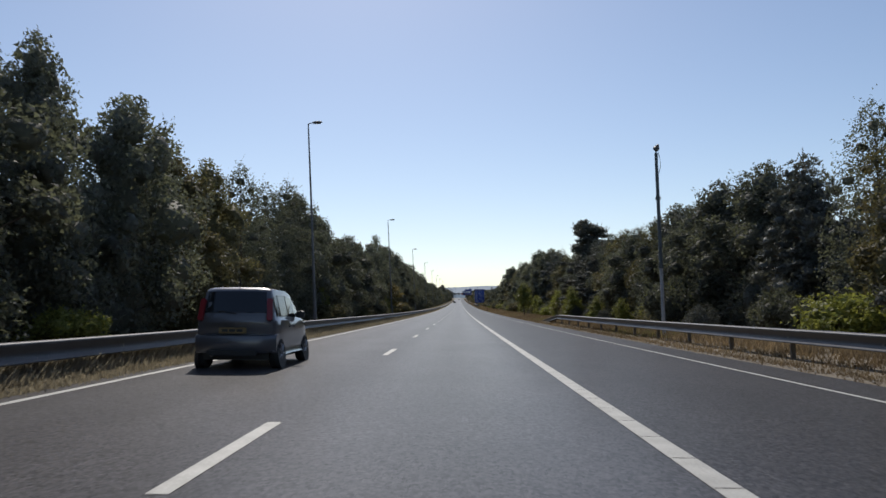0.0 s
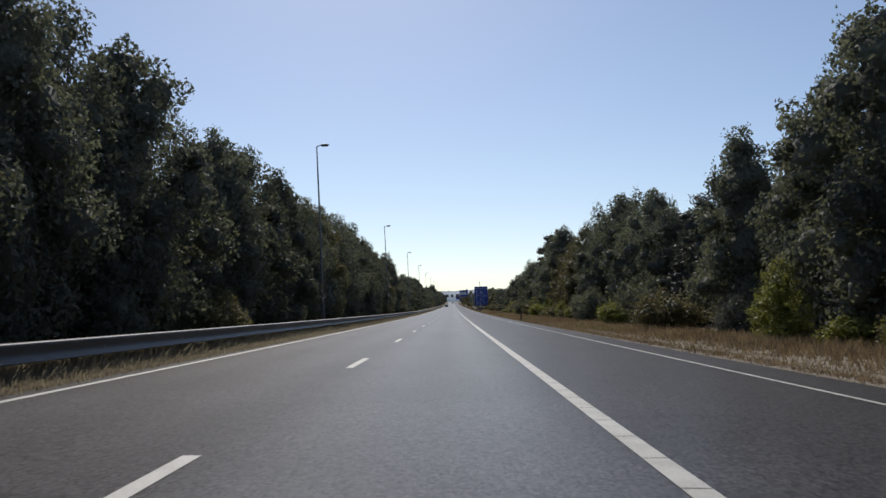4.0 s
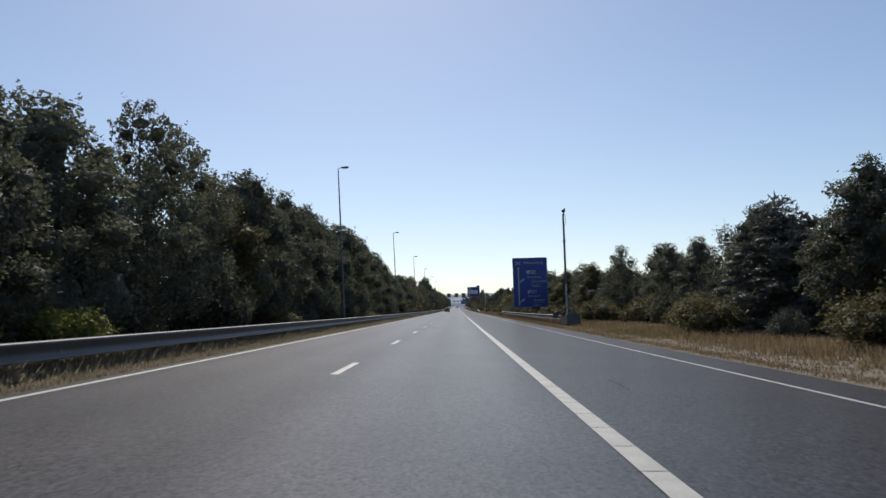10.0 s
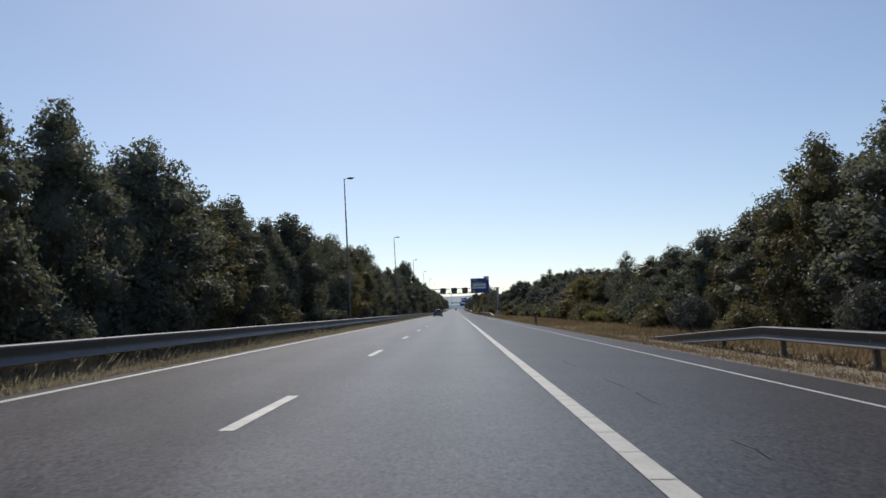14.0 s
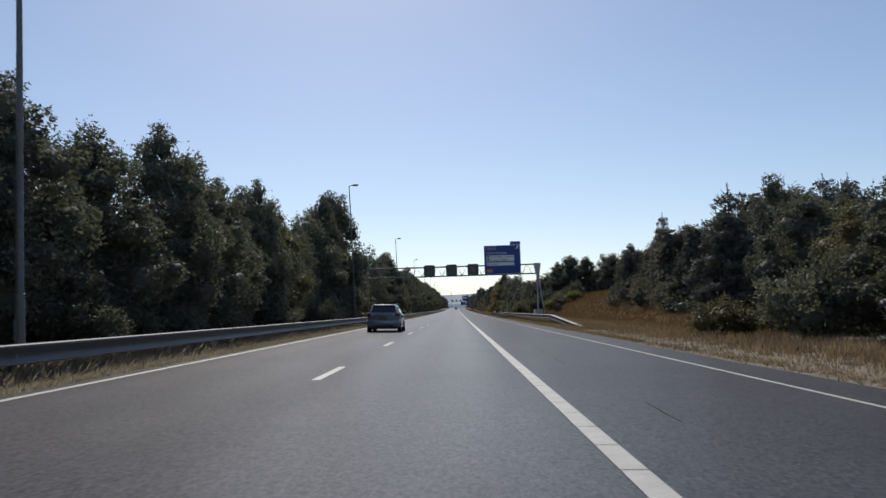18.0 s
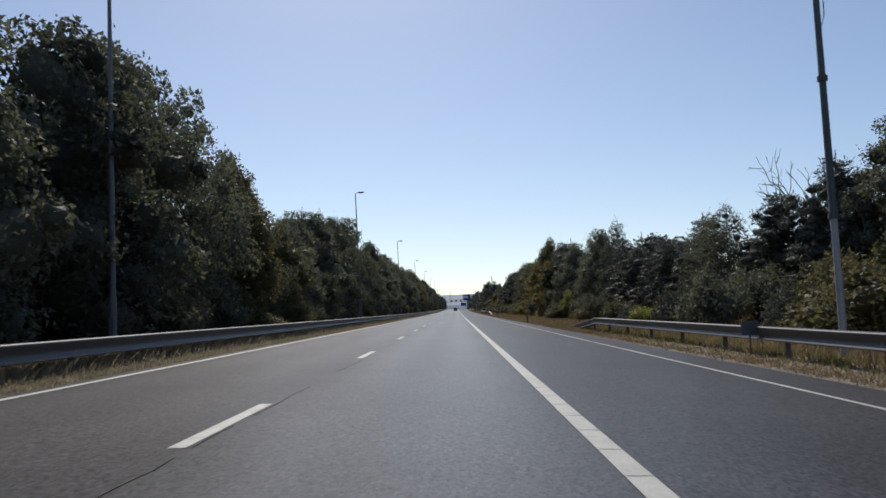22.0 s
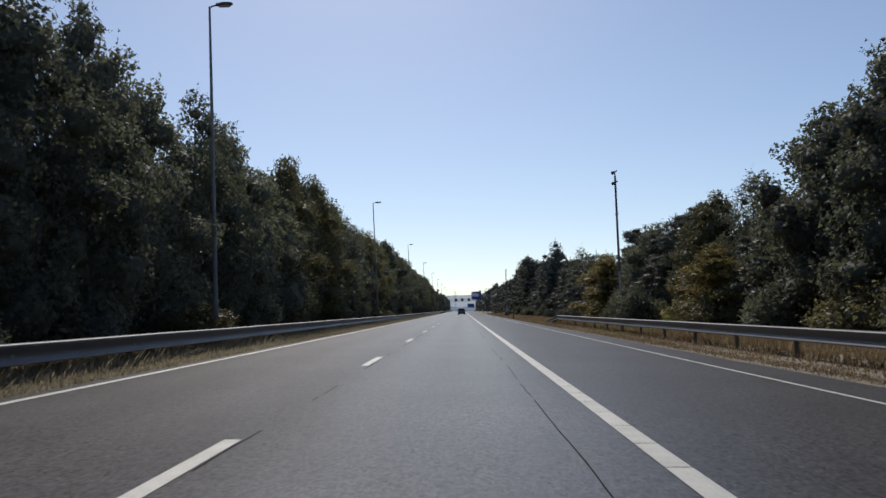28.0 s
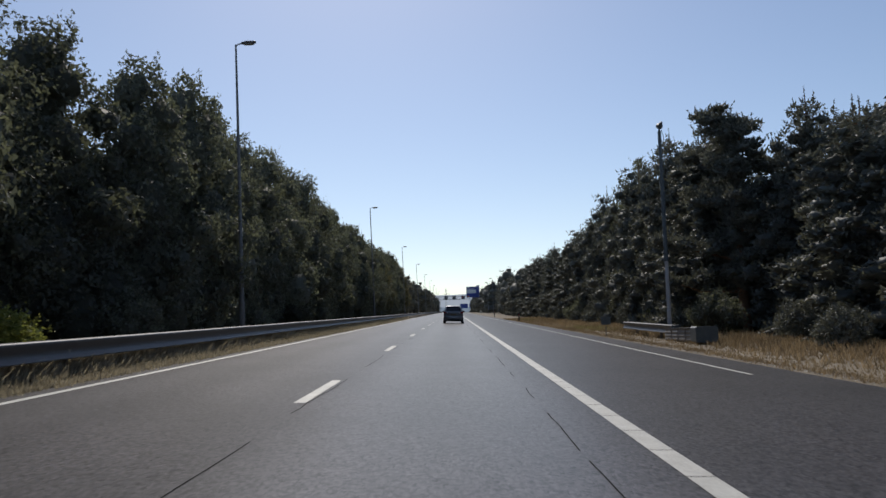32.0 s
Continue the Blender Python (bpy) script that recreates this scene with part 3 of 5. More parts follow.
    g.box(-0.035, 0.035, -0.058, -0.0505, 0.62, 0.78, 0.01)
    part("reflector", g, RED, base, "small red reflector")
    return base


for x, y in ((5.3, 189.0), (5.2, 694.3), (5.0, 893.0), (5.0, 988.0), (5.3, 400.0 + 60), (5.3, 1040)):
    marker(x, y)


def cabinet(x, y, w, d, h, label):
    base = thing("roadside_cabinet", label, "utility cabinet", x, y)
    g = Geo()
    g.box(-w / 2, w / 2, -d / 2, d / 2, 0.08, h, 0.02)
    part("body", g, WHITE, base)
    g = Geo()
    g.box(-w / 2 - 0.03, w / 2 + 0.03, -d / 2 - 0.03, d / 2 + 0.03, h, h + 0.05, 0.01)
    part("lid", g, SIGN_BACK, base)
    g = Geo()
    g.box(-w / 2 - 0.05, w / 2 + 0.05, -d / 2 - 0.05, d / 2 + 0.05, -0.2, 0.08)
    part("plinth", g, CONCRETE, base)
    g = Geo()
    g.box(w / 2 - 0.12, w / 2 - 0.08, -d / 2 - 0.02, -d / 2 - 0.001, h * 0.5, h * 0.62)
    part("handle", g, BLACK, base)
    return base


cabinet(11.5, 849.5, 0.5, 0.4, 0.9, "small pale metal cabinet in the grass beside a mast")
cabinet(13.6, 846.0, 0.16, 0.2, 1.4, "narrow pale metal post cabinet in the grass")


# ---- signs ----
def lettering(words, size, x, z, mat, parent, y=-0.012, align="LEFT", name="lettering"):
    cu = bpy.data.curves.new("words", "FONT")
    cu.body, cu.size, cu.align_x, cu.extrude, cu.space_character = words, size, align, 0.003, 1.12
    tmp = bpy.data.objects.new("words", cu)
    scene.collection.objects.link(tmp)
    me = bpy.data.meshes.new_from_object(tmp.evaluated_get(bpy.context.evaluated_depsgraph_get()))
    bpy.data.objects.remove(tmp)
    me.materials.clear()
    me.materials.append(mat)
    ob = part(name, me, None, parent)
    ob.matrix_basis = pose(x, y, z, 90, 0, 0)
    return ob


def panel(parent, x0, x1, z0, z1, mat=None, name="panel", y=0.0, thick=0.06):
    g = Geo()
    g.box(x0, x1, y, y + thick, z0, z1, 0.08)
    return part(name, g, mat or BLUE, parent)


def outline(parent, x0, x1, z0, z1, w, mat=None, y=-0.004, name="border"):
    mat = mat or WHITE
    g = Geo()
    for a, b, c, d in ((x0, x1, z0, z0 + w), (x0, x1, z1 - w, z1), (x0, x0 + w, z0 + w, z1 - w), (x1 - w, x1, z0 + w, z1 - w)):
        g.box(a, b, y, y + 0.003, c, d)
    return part(name, g, mat, parent)


def shape(parent, pts, mat, name, y=-0.006):
    g = Geo()
    g.prism(pts, y, y + 0.004)
    return part(name, g, mat, parent)


def arrow(parent, x0, z0, x1, z1, w, head, mat=None, name="arrow", y=-0.006):
    mat = mat or WHITE
    d = Vector((x1 - x0, z1 - z0)).normalized()
    p = Vector((-d.y, d.x))
    a, b = Vector((x0, z0)), Vector((x1, z1))
    nk = b - d * head
    pts = [a - p * w / 2, nk - p * w / 2, nk - p * head * 0.55, b, nk + p * head * 0.55, nk + p * w / 2, a + p * w / 2]
    return shape(parent, [(q.x, q.y) for q in pts], mat, name, y)


def exit_mark(parent, x, z, h, number):
    """The framed motorway-exit mark with its number."""
    outline(parent, x, x + h * 2.9, z, z + h, 0.03, name="exit_frame")
    shape(parent, [(x + 0.12 * h, z + 0.15 * h), (x + 0.28 * h, z + 0.15 * h), (x + 0.42 * h, z + 0.85 * h), (x + 0.26 * h, z + 0.85 * h)], WHITE, "exit_mark")
    shape(parent, [(x + 0.50 * h, z + 0.15 * h), (x + 0.66 * h, z + 0.15 * h), (x + 1.15 * h, z + 0.85 * h), (x + 0.72 * h, z + 0.85 * h)], WHITE, "exit_mark")
    lettering(number, h * 0.85, x + 1.5 * h, z + 0.2 * h, WHITE, parent)


def roadside_sign():
    y, x0 = 386.3, 6.35
    base = thing("direction_sign", "tall blue motorway direction sign with white lettering on steel posts", "road sign", x0, y)
    W, B, T = 4.75, 1.35, 8.2
    board = panel(base, 0, W, B, T)
    outline(board, 0.05, W - 0.05, B + 0.05, T - 0.05, 0.03, LETTER)
    for x in (0.7, 1.9, 3.1, 4.2):
        part("support_post", Geo().tube([(x, 0.18, -0.3), (x, 0.18, T - 0.4)], 0.09, 8), GALV, base, "galvanised support post", smooth_angle=40)
    for z in np.linspace(B + 0.4, T - 0.4, 5):
        g = Geo()
        g.box(0.2, W - 0.2, 0.062, 0.10, z, z + 0.08)
        part("stiffener", g, SIGN_BACK, base)
    # motorway junction symbol: crossing ramps
    for a, b, c, d in ((0.4, 7.2, 1.1, 7.75), (0.4, 7.75, 1.1, 7.2), (0.4, 7.55, 1.1, 7.55), (0.4, 7.38, 1.1, 7.38)):
        arrow(board, a, b, c, d, 0.09, 0.02, mat=LETTER, name="junction_symbol")
    lettering("Waterberg", 0.55, 1.45, 7.35, LETTER, board)
    arrow(board, 0.78, 1.65, 0.78, 7.0, 0.16, 0.36, LETTER)
    for z in (4.75, 2.0):
        shape(board, [(0.86, z), (0.86, z - 0.15), (1.16, z + 0.2), (1.06, z + 0.3)], LETTER, "arrow_branch")
        arrow(board, 1.08, z + 0.22, 1.62, z + 0.55, 0.15, 0.34, LETTER)
    exit_mark(board, 1.9, 6.0, 0.42, "20")
    lettering("Arnhem-", 0.5, 1.95, 5.35, LETTER, board)
    lettering("Centrum", 0.5, 2.5, 4.78, LETTER, board)
    g = Geo()
    g.box(2.3, 4.2, -0.006, -0.002, 4.52, 4.55)
    part("rule", g, LETTER, board)
    lettering("3000 m", 0.36, 2.55, 4.12, LETTER, board)
    exit_mark(board, 2.0, 3.3, 0.4, "21")
    lettering("Schaars-", 0.5, 1.95, 2.75, LETTER, board)
    lettering("bergen", 0.5, 2.8, 2.2, LETTER, board)
    g = Geo()
    g.box(2.3, 4.2, -0.006, -0.002, 1.95, 1.98)
    part("rule", g, LETTER, board)
    lettering("1500 m", 0.36, 2.55, 1.55, LETTER, board)
    return base


roadside_sign()


def gantry(y, full=True):
    """A steel truss across the carriageway with three lane-signal boxes and a blue sign."""
    base = thing("sign_gantry", "grey steel truss gantry with dark lane signals and blue sign", "sign gantry", 0, y, z=zroad(y))
    xl, xr, zb, zt, dp = -16.4, 11.3, 6.40, 7.82, 0.9
    for yy in (0.0, dp):
        for z in (zb, zt):
            part("chord", Geo().tube([(xl, yy, z), (xr, yy, z)], 0.075, 8), GANTRY, base, smooth_angle=40)
    n = 17
    for k in range(n):
        a = xl + 0.8 + (xr - xl - 1.6) * k / n
        b = xl + 0.8 + (xr - xl - 1.6) * (k + 1) / n
        m = (a + b) / 2
        for yy in (0.0, dp):
            part("brace", Geo().tube([(a, yy, zb), (m, yy, zt), (b, yy, zb)], 0.035, 6), GANTRY, base)
        part("cross_brace", Geo().tube([(a, 0, zt), (m, dp, zt), (b, 0, zt)], 0.03, 6), GANTRY, base)
        part("cross_brace", Geo().tube([(a, 0, zb), (m, dp, zb), (b, 0, zb)], 0.03, 6), GANTRY, base)
    # hourglass columns: a flared head on two raking legs, truss paint lightened as if sunlit
    for side, x in ((-1, xl), (1, xr)):
        head = [(z, xa, xb) for z, xa, xb in ((5.5, -0.14, 0.24), (6.2, -0.16, 0.26), (7.0, -0.34, 0.36), (7.95, -0.50, 0.50))]
        rings = [[(x + side * p, yy, z) for p, yy in ((xa, -0.2), (xb, -0.2), (xb, dp + 0.2), (xa, dp + 0.2))][::side] for z, xa, xb in head]
        part("column_head", Geo().loft(rings), PALE_STEEL, base, "flared grey steel column head")
        for foot, top, w in ((-0.12, -0.04, 0.085), (0.95, 0.15, 0.085)):
            legs = [[(x + side * (c + s), yy, z) for s, yy in ((-w, -0.15), (w, -0.15), (w, 0.15), (-w, 0.15))][::side] for z, c in ((-2.4, foot + (foot - top) * 0.4), (0.0, foot), (5.6, top))]
            for back in (dp / 2,):
                part("leg", Geo().loft([[(p[0], p[1] + back, p[2]) for p in r] for r in legs]), PALE_STEEL, base, "slim raking steel leg")
        if side > 0:
            g = Geo()
            g.box(x - 0.72, x + 0.45, -0.5, dp + 0.3, -0.8, 0.92, 0.05)
            part("footing", g, CONCRETE, base, "pale box at the foot of the column")
    for i, x in enumerate((-5.2, -1.82, 1.45) if full else (-5.2, -1.35, 2.85)):
        g = Geo()
        g.box(x - 0.84, x + 0.84, -0.62, -0.16, 6.36, 8.08, 0.18)
        box = part("lane_signal", g, BLACK, base, "black lane signal box with rounded corners", smooth_angle=30)
        g = Geo()
        g.box(x - 0.74, x + 0.74, -0.63, -0.622, 6.46, 7.98, 0.14)
        part("display", g, MAST, box, "dark unlit display")
        if i == 2:
            for s in (-1, 1):
                g = Geo()
                c, r, w = 7.22, 0.2, 0.03
                g.prism([(x - r - w, c - s * (r - w)), (x - r + w, c - s * (r + w)), (x + r + w, c + s * (r - w)), (x + r - w, c + s * (r + w))][::s], -0.638, -0.632)
                part("red_cross", g, SIGNAL_RED, box, "red cross bar of the display")
        for s in (-1, 1):
            part("bracket", Geo().tube([(x + 0.5 * s, -0.17, 6.6), (x + 0.5 * s, 0.0, zb)], 0.03, 6), GANTRY, base)
    if full:
        x0, x1, b, t = 3.2, 8.72, 6.36, 10.76
    else:
        x0, x1, b, t = 4.5, 10.7, 7.1, 12.2
    board = panel(base, x0, x1, b, t, name="sign_panel", y=-0.75)
    tab = panel(base, x1 - 1.55, x1 + 0.05, t + 0.02, t + 0.55, name="exit_tab", y=-0.75)
    for x in np.linspace(x0 + 0.5, x1 - 0.5, 5):
        part("hanger", Geo().tube([(x, -0.66, b + 0.1), (x, -0.66, t - 0.2)], 0.045, 6), GANTRY, base)
        part("hanger_foot", Geo().tube([(x, -0.66, b + 0.2), (x, 0.0, zb)], 0.035, 6), GANTRY, base)
    q = -0.762
    outline(board, x0 + 0.06, x1 - 0.06, b + 0.06, t - 0.06, 0.035, y=-0.756)
    arrow(board, x1 - 0.72, t - 0.66, x1 - 0.22, t - 0.16, 0.13, 0.36, y=-0.758)
    outline(board, x0 + 0.25, x0 + 1.72, t - 0.68, t - 0.2, 0.03, y=-0.756, name="distance_frame")
    for za, zb2 in ((t - 2.42, t - 1.5), (t - 3.08, t - 2.58)):
        g = Geo()
        g.box(x0 + 0.35, x0 + 4.55, -0.757, -0.752, za, zb2)
        part("white_field", g, WHITE, board)
    g = Geo()
    g.box(x0 + 0.35, x0 + 1.25, -0.757, -0.752, b + 0.32, b + 0.78)
    plate = part("route_plate", g, ORANGE, board, "small orange route plate")
    if full:
        lettering("1200 m", 0.38, x0 + 0.36, t - 0.58, WHITE, board, q)
        lettering("Schaarsbergen", 0.48, x0 + 0.33, t - 1.28, WHITE, board, q)
        lettering("Park Hoge Veluwe/", 0.40, x0 + 0.95, t - 1.86, BLACK, board, q)
        lettering("Kröller-Müller", 0.40, x0 + 0.95, t - 2.34, BLACK, board, q)
        lettering("Terlet", 0.40, x0 + 0.95, t - 2.98, BLACK, board, q)
        lettering("N 311", 0.27, x0 + 0.42, b + 0.43, BLACK, board, q)
        lettering("afrit 21", 0.34, x1 - 1.42, t + 0.14, WHITE, tab, q)
        for z in (t - 1.86, t - 2.3):
            g = Geo()
            g.prism([(x0 + 0.45, z), (x0 + 0.8, z), (x0 + 0.8, z + 0.2), (x0 + 0.62, z + 0.32), (x0 + 0.45, z + 0.2)], -0.761, -0.758)
            part("pictogram", g, BLACK, board)
        arrow(board, x0 + 0.45, t - 2.84, x0 + 0.85, t - 2.84, 0.06, 0.12, BLACK, "pictogram", y=-0.761)
        g = Geo()
        g.prism([(x0 + 0.58, t - 3.0), (x0 + 0.66, t - 3.0), (x0 + 0.72, t - 2.84), (x0 + 0.66, t - 2.68), (x0 + 0.58, t - 2.68), (x0 + 0.64, t - 2.84)], -0.761, -0.758)
        part("pictogram", g, BLACK, board)
    else:
        for z, w in ((t - 0.6, 1.2), (t - 1.3, 3.2)):
            g = Geo()
            g.box(x0 + 0.4, x0 + 0.4 + w, -0.757, -0.752, z, z + 0.28)
            part("lettering_bar", g, WHITE, board)
    return base


gantry(626.6)
gantry(1271.0, False)


def far_gantry(y, xl, xr, boards):
    base = thing("sign_gantry", "far steel gantry with two plain blue signs beyond the crest", "sign gantry", 0, y, z=zroad(y))
    for z in (5.9, 7.3):
        part("chord", Geo().tube([(xl, 0, z), (xr, 0, z)], 0.09, 6), GANTRY, base)
    n = 14
    for k in range(n):
        a, b = xl + (xr - xl) * k / n, xl + (xr - xl) * (k + 1) / n
        part("brace", Geo().tube([(a, 0, 5.9), ((a + b) / 2, 0, 7.3), (b, 0, 5.9)], 0.05, 5), GANTRY, base)
    for x in (xl, xr):
        part("leg", Geo().tube([(x, 0, -1.5), (x, 0, 7.5)], [0.28, 0.2], 8), GANTRY, base)
    for x0, x1, b, t in boards:
        panel(base, x0, x1, b, t, name="sign_panel", y=-0.4)
    return base


far_gantry(1700.0, -14.0, 21.0, ((5.0, 13.0, 10.3, 15.0), (14.6, 20.2, 10.3, 15.0)))


def lattice_mast(x, y, tall):
    base = thing("lattice_mast", "tall thin steel lattice mast with short cross arms far away", "lattice mast", x, y, z=zroad(y))
    half = 0.8
    corners = ((-half, -half), (half, -half), (half, half), (-half, half))
    for cx, cy in corners:
        part("leg", Geo().tube([(cx * 1.5, cy * 1.5, -2.0), (cx * 0.5, cy * 0.5, tall)], 0.11, 5), LAMP, base)
    n = 14
    for k in range(n):
        u0, u1 = k / n, (k + 1) / n
        for (ax, ay), (bx, by) in zip(corners, corners[1:] + corners[:1]):
            s0, s1 = 1.5 - u0, 1.5 - u1
            part("brace", Geo().tube([(ax * s0, ay * s0, tall * u0), (bx * s1, by * s1, tall * u1)], 0.06, 4), LAMP, base)
    for z, w in ((tall - 6.0, 4.5), (tall - 2.5, 2.2)):
        part("cross_arm", Geo().tube([(-w, 0, z), (w, 0, z)], 0.16, 5), LAMP, base)
    return base


lattice_mast(-10.3, 1800.0, 37.0)


# ---- vegetation ----
rng = np.random.default_rng(7)


def unit(v):
    return v / np.maximum(np.linalg.norm(v, axis=-1, keepdims=True), 1e-6)


def ball(level):
    bm = bmesh.new()
    bmesh.ops.create_icosphere(bm, subdivisions=level, radius=1.0)
    v, f = np.array([p.co[:] for p in bm.verts]), np.array([[p.index for p in q.verts] for q in bm.faces])
    bm.free()
    return v, f


BALLS = {k: ball(k) for k in (1, 2, 3)}


def lump(centre, r, flat, level, rough):
    """A knotted mass of foliage: an uneven closed hull."""
    v, f = BALLS[level]
    a, b = rng.normal(size=(2, 3, 3)) * np.array([2.2, 4.5])[:, None, None]
    k = 1 + rough * (np.sin(v @ a + 1.0).mean(1) + 0.7 * np.sin(v @ b).mean(1) + 0.5 * rng.normal(size=len(v)))
    return np.asarray(centre) + v * k[:, None] * r * np.array([1, 1, flat]), f


def leaflets(centres, along, half_l, half_w):
    """Narrow leaves or needles that point along the given directions: one triangle each."""
    n = len(centres)
    u = unit(along)
    w = unit(np.cross(u, rng.normal(size=(n, 3))))
    hl, hw = half_l[:, None], half_w[:, None]
    v = np.stack([centres - u * hl * 0.6 - w * hw, centres - u * hl * 0.6 + w * hw, centres + u * hl * 1.2], 1).reshape(-1, 3)
    return v, np.arange(3 * n).reshape(n, 3)


def flat_leaves(centres, out, half_l, half_w, wild):
    """Leaves that lie more or less along the skin of the crown."""
    n = len(centres)
    nrm = unit(out + rng.normal(size=(n, 3)) * wild)
    u = unit(np.cross(nrm, rng.normal(size=(n, 3))))
    w = np.cross(nrm, u)
    hl, hw = half_l[:, None], half_w[:, None]
    v = np.stack([centres - u * hl * 0.7 - w * hw, centres - u * hl * 0.7 + w * hw, centres + u * hl * 1.3], 1).reshape(-1, 3)
    return v, np.arange(3 * n).reshape(n, 3)


class Foliage:
    """Gathers hulls and leaves of one crown."""

    def __init__(self):
        self.v, self.f, self.k = [], [], 0

    def add(self, vf):
        self.v.append(vf[0])
        self.f.append(vf[1] + self.k)
        self.k += len(vf[0])

    def mesh(self, name, mat):
        return raw_mesh(name, np.concatenate(self.v), np.concatenate(self.f), mat)


def on_skin(clumps, count, spread=(0.82, 1.12)):
    """Points on the outer skin of a heap of clumps, and the way out at each."""
    c = np.array(clumps, dtype=float)
    area = c[:, 3] ** 2
    pick = rng.choice(len(c), count * 2, p=area / area.sum())
    d = unit(rng.normal(size=(count * 2, 3)))
    p = c[pick, :3] + d * (c[pick, 3] * (spread[0] + (spread[1] - spread[0]) * rng.random(count * 2)))[:, None] * np.stack([np.ones(count * 2), np.ones(count * 2), c[pick, 4]], 1)
    free = np.ones(count * 2, dtype=bool)
    for k in range(len(c)):
        q = (p - c[k, :3]) / np.array([1, 1, c[k, 4]])
        free &= (pick == k) | ((q ** 2).sum(1) > (0.72 * c[k, 3]) ** 2)
    free &= p[:, 2] > 0.1
    p, d = p[free][:count], d[free][:count]
    return p, d


def leafy_crown(mat, clumps, leaves, sprigs, leaf, core=0.58, rough=0.3, droop=0.0, reach=0.42):
    """Layers of leaves round each bough, closing over a dense heart, with sprigs that break the outline."""
    fo = Foliage()
    for x, y, z, r, flat in clumps:
        if r > 0.5:
            fo.add(lump((x, y, z), r * core, flat, 2, rough))
    p, d = on_skin(clumps, leaves, (0.60, 1.12))
    s = leaf * (0.6 + 0.8 * rng.random(len(p)))
    fo.add(flat_leaves(p, d, s, s * 0.72, 0.8))
    per = 6
    p, d = on_skin(clumps, sprigs, (0.92, 1.0))
    way = unit(d + rng.normal(size=d.shape) * 0.45 + np.array([0, 0, 0.35 - 1.6 * droop]))
    n = len(p) * per
    step = np.tile((np.arange(per) + 0.5) / per, len(p))[:, None] * np.repeat(reach * (0.35 + 0.9 * rng.random(len(p))), per)[:, None]
    q = np.repeat(p, per, 0) + np.repeat(way, per, 0) * step + rng.normal(size=(n, 3)) * 0.05
    s = leaf * 0.85 * (0.6 + 0.7 * rng.random(n))
    fo.add(leaflets(q, np.repeat(way, per, 0) + rng.normal(size=(n, 3)) * 0.8, s, s * 0.55))
    return fo.mesh("crown", mat)


def tree_clumps(tall, wide, low, count, lean=0.0, peak=2.3, column=True, sub=2):
    """A heap of boughs: large ones over an egg-shaped crown, smaller ones breaking out of them."""
    out = []
    for k in range(count):
        u = (k + 0.5) / count
        belly = min(1.0, 0.62 + 1.5 * u) * max(0.0, 1 - u ** peak) ** 0.62
        a = k * 2.4 + rng.random() * 0.9
        r = wide * (0.26 + 0.18 * rng.random()) * (1.08 - 0.42 * u)
        off = max(0.0, belly * wide - r * 0.75) * (0.78 + 0.34 * rng.random())
        z = low + (tall - low) * (0.05 + 0.90 * u) - r * 0.35
        out.append((math.cos(a) * off + lean * u, math.sin(a) * off, max(r * 0.7, z), r, 0.8 + 0.25 * rng.random()))
    big = list(out)
    for x, y, z, r, flat in big:
        for _ in range(sub):
            d = unit(rng.normal(size=3) + np.array([x, y, 0]) / wide * 0.9 + np.array([0, 0, 0.55]))
            q = r * (0.26 + 0.24 * rng.random())
            e = np.array([x, y, z]) + d * r * (0.88 + 0.25 * rng.random())
            if e[2] + q < tall + 0.15:
                out.append((e[0], e[1], e[2], q, 1.0))
    if column:
        for u in (0.16, 0.36, 0.56, 0.72):
            out.append((lean * u, 0, low + (tall - low) * u, wide * 0.62 * (1.05 - 0.5 * u), 1.2))
    out.append((lean, 0, tall - 0.42, 0.40, 1.1))
    return out


def limbs(tall, clumps, thick, ends=12):
    g = Geo()
    top = Vector((clumps[-1][0] * 0.7, 0, tall * 0.9))
    g.tube([(0, 0, -0.4), (0.02, 0.03, 0.5), (0.1, -0.05, tall * 0.3), tuple(top * 0.62), tuple(top)], [thick * 1.35, thick, thick * 0.75, thick * 0.45, thick * 0.12], 8)
    for x, y, z, r, flat in clumps[:ends]:
        z0 = max(0.6, z * 0.55 - 0.3)
        g.tube([(0.05, 0, z0), (x * 0.45, y * 0.45, (z0 + z) / 2 + 0.15), (x, y, z)], [thick * 0.4, thick * 0.26, 0.02], 5, cap=False)
    return g


def make_tree(name, label, mat, clumps, tall, leaves, sprigs, leaf, thick=0.16, bark=None, **more):
    base = new(name)
    part("trunk", limbs(tall, clumps, thick), bark or BARK, base, "brown tapered trunk with limbs", smooth_angle=50)
    part("crown", leafy_crown(mat, clumps, leaves, sprigs, leaf, **more), None, base)
    return tagged(base, label, "tree", "roadside trees")


def needle_crown(clumps, tips, needles, candles):
    """Dense needle clumps with upright young shoots on top of each."""
    fo = Foliage()
    for x, y, z, r, flat in clumps:
        if r > 0.42:
            fo.add(lump((x, y, z), r * 0.55, flat, 2, 0.32))
    p, d = on_skin(clumps, needles, (0.5, 1.0))
    s = 0.08 + 0.06 * rng.random(len(p))
    fo.add(leaflets(p, d * 0.7 + rng.normal(size=d.shape) * 0.55 + np.array([0, 0, 0.45]), s, s * 0.45))
    p, d = on_skin([c for c in clumps if c[3] < 1.0], candles, (0.86, 0.98))
    p, d = p[d[:, 2] > -0.25], d[d[:, 2] > -0.25]
    p = np.concatenate([p, tips])
    d = np.concatenate([d, np.tile((0, 0, 1.0), (len(tips), 1))])
    way = unit(d * np.array([0.6, 0.6, 0.4]) + np.array([0, 0, 0.85]))
    per = 5
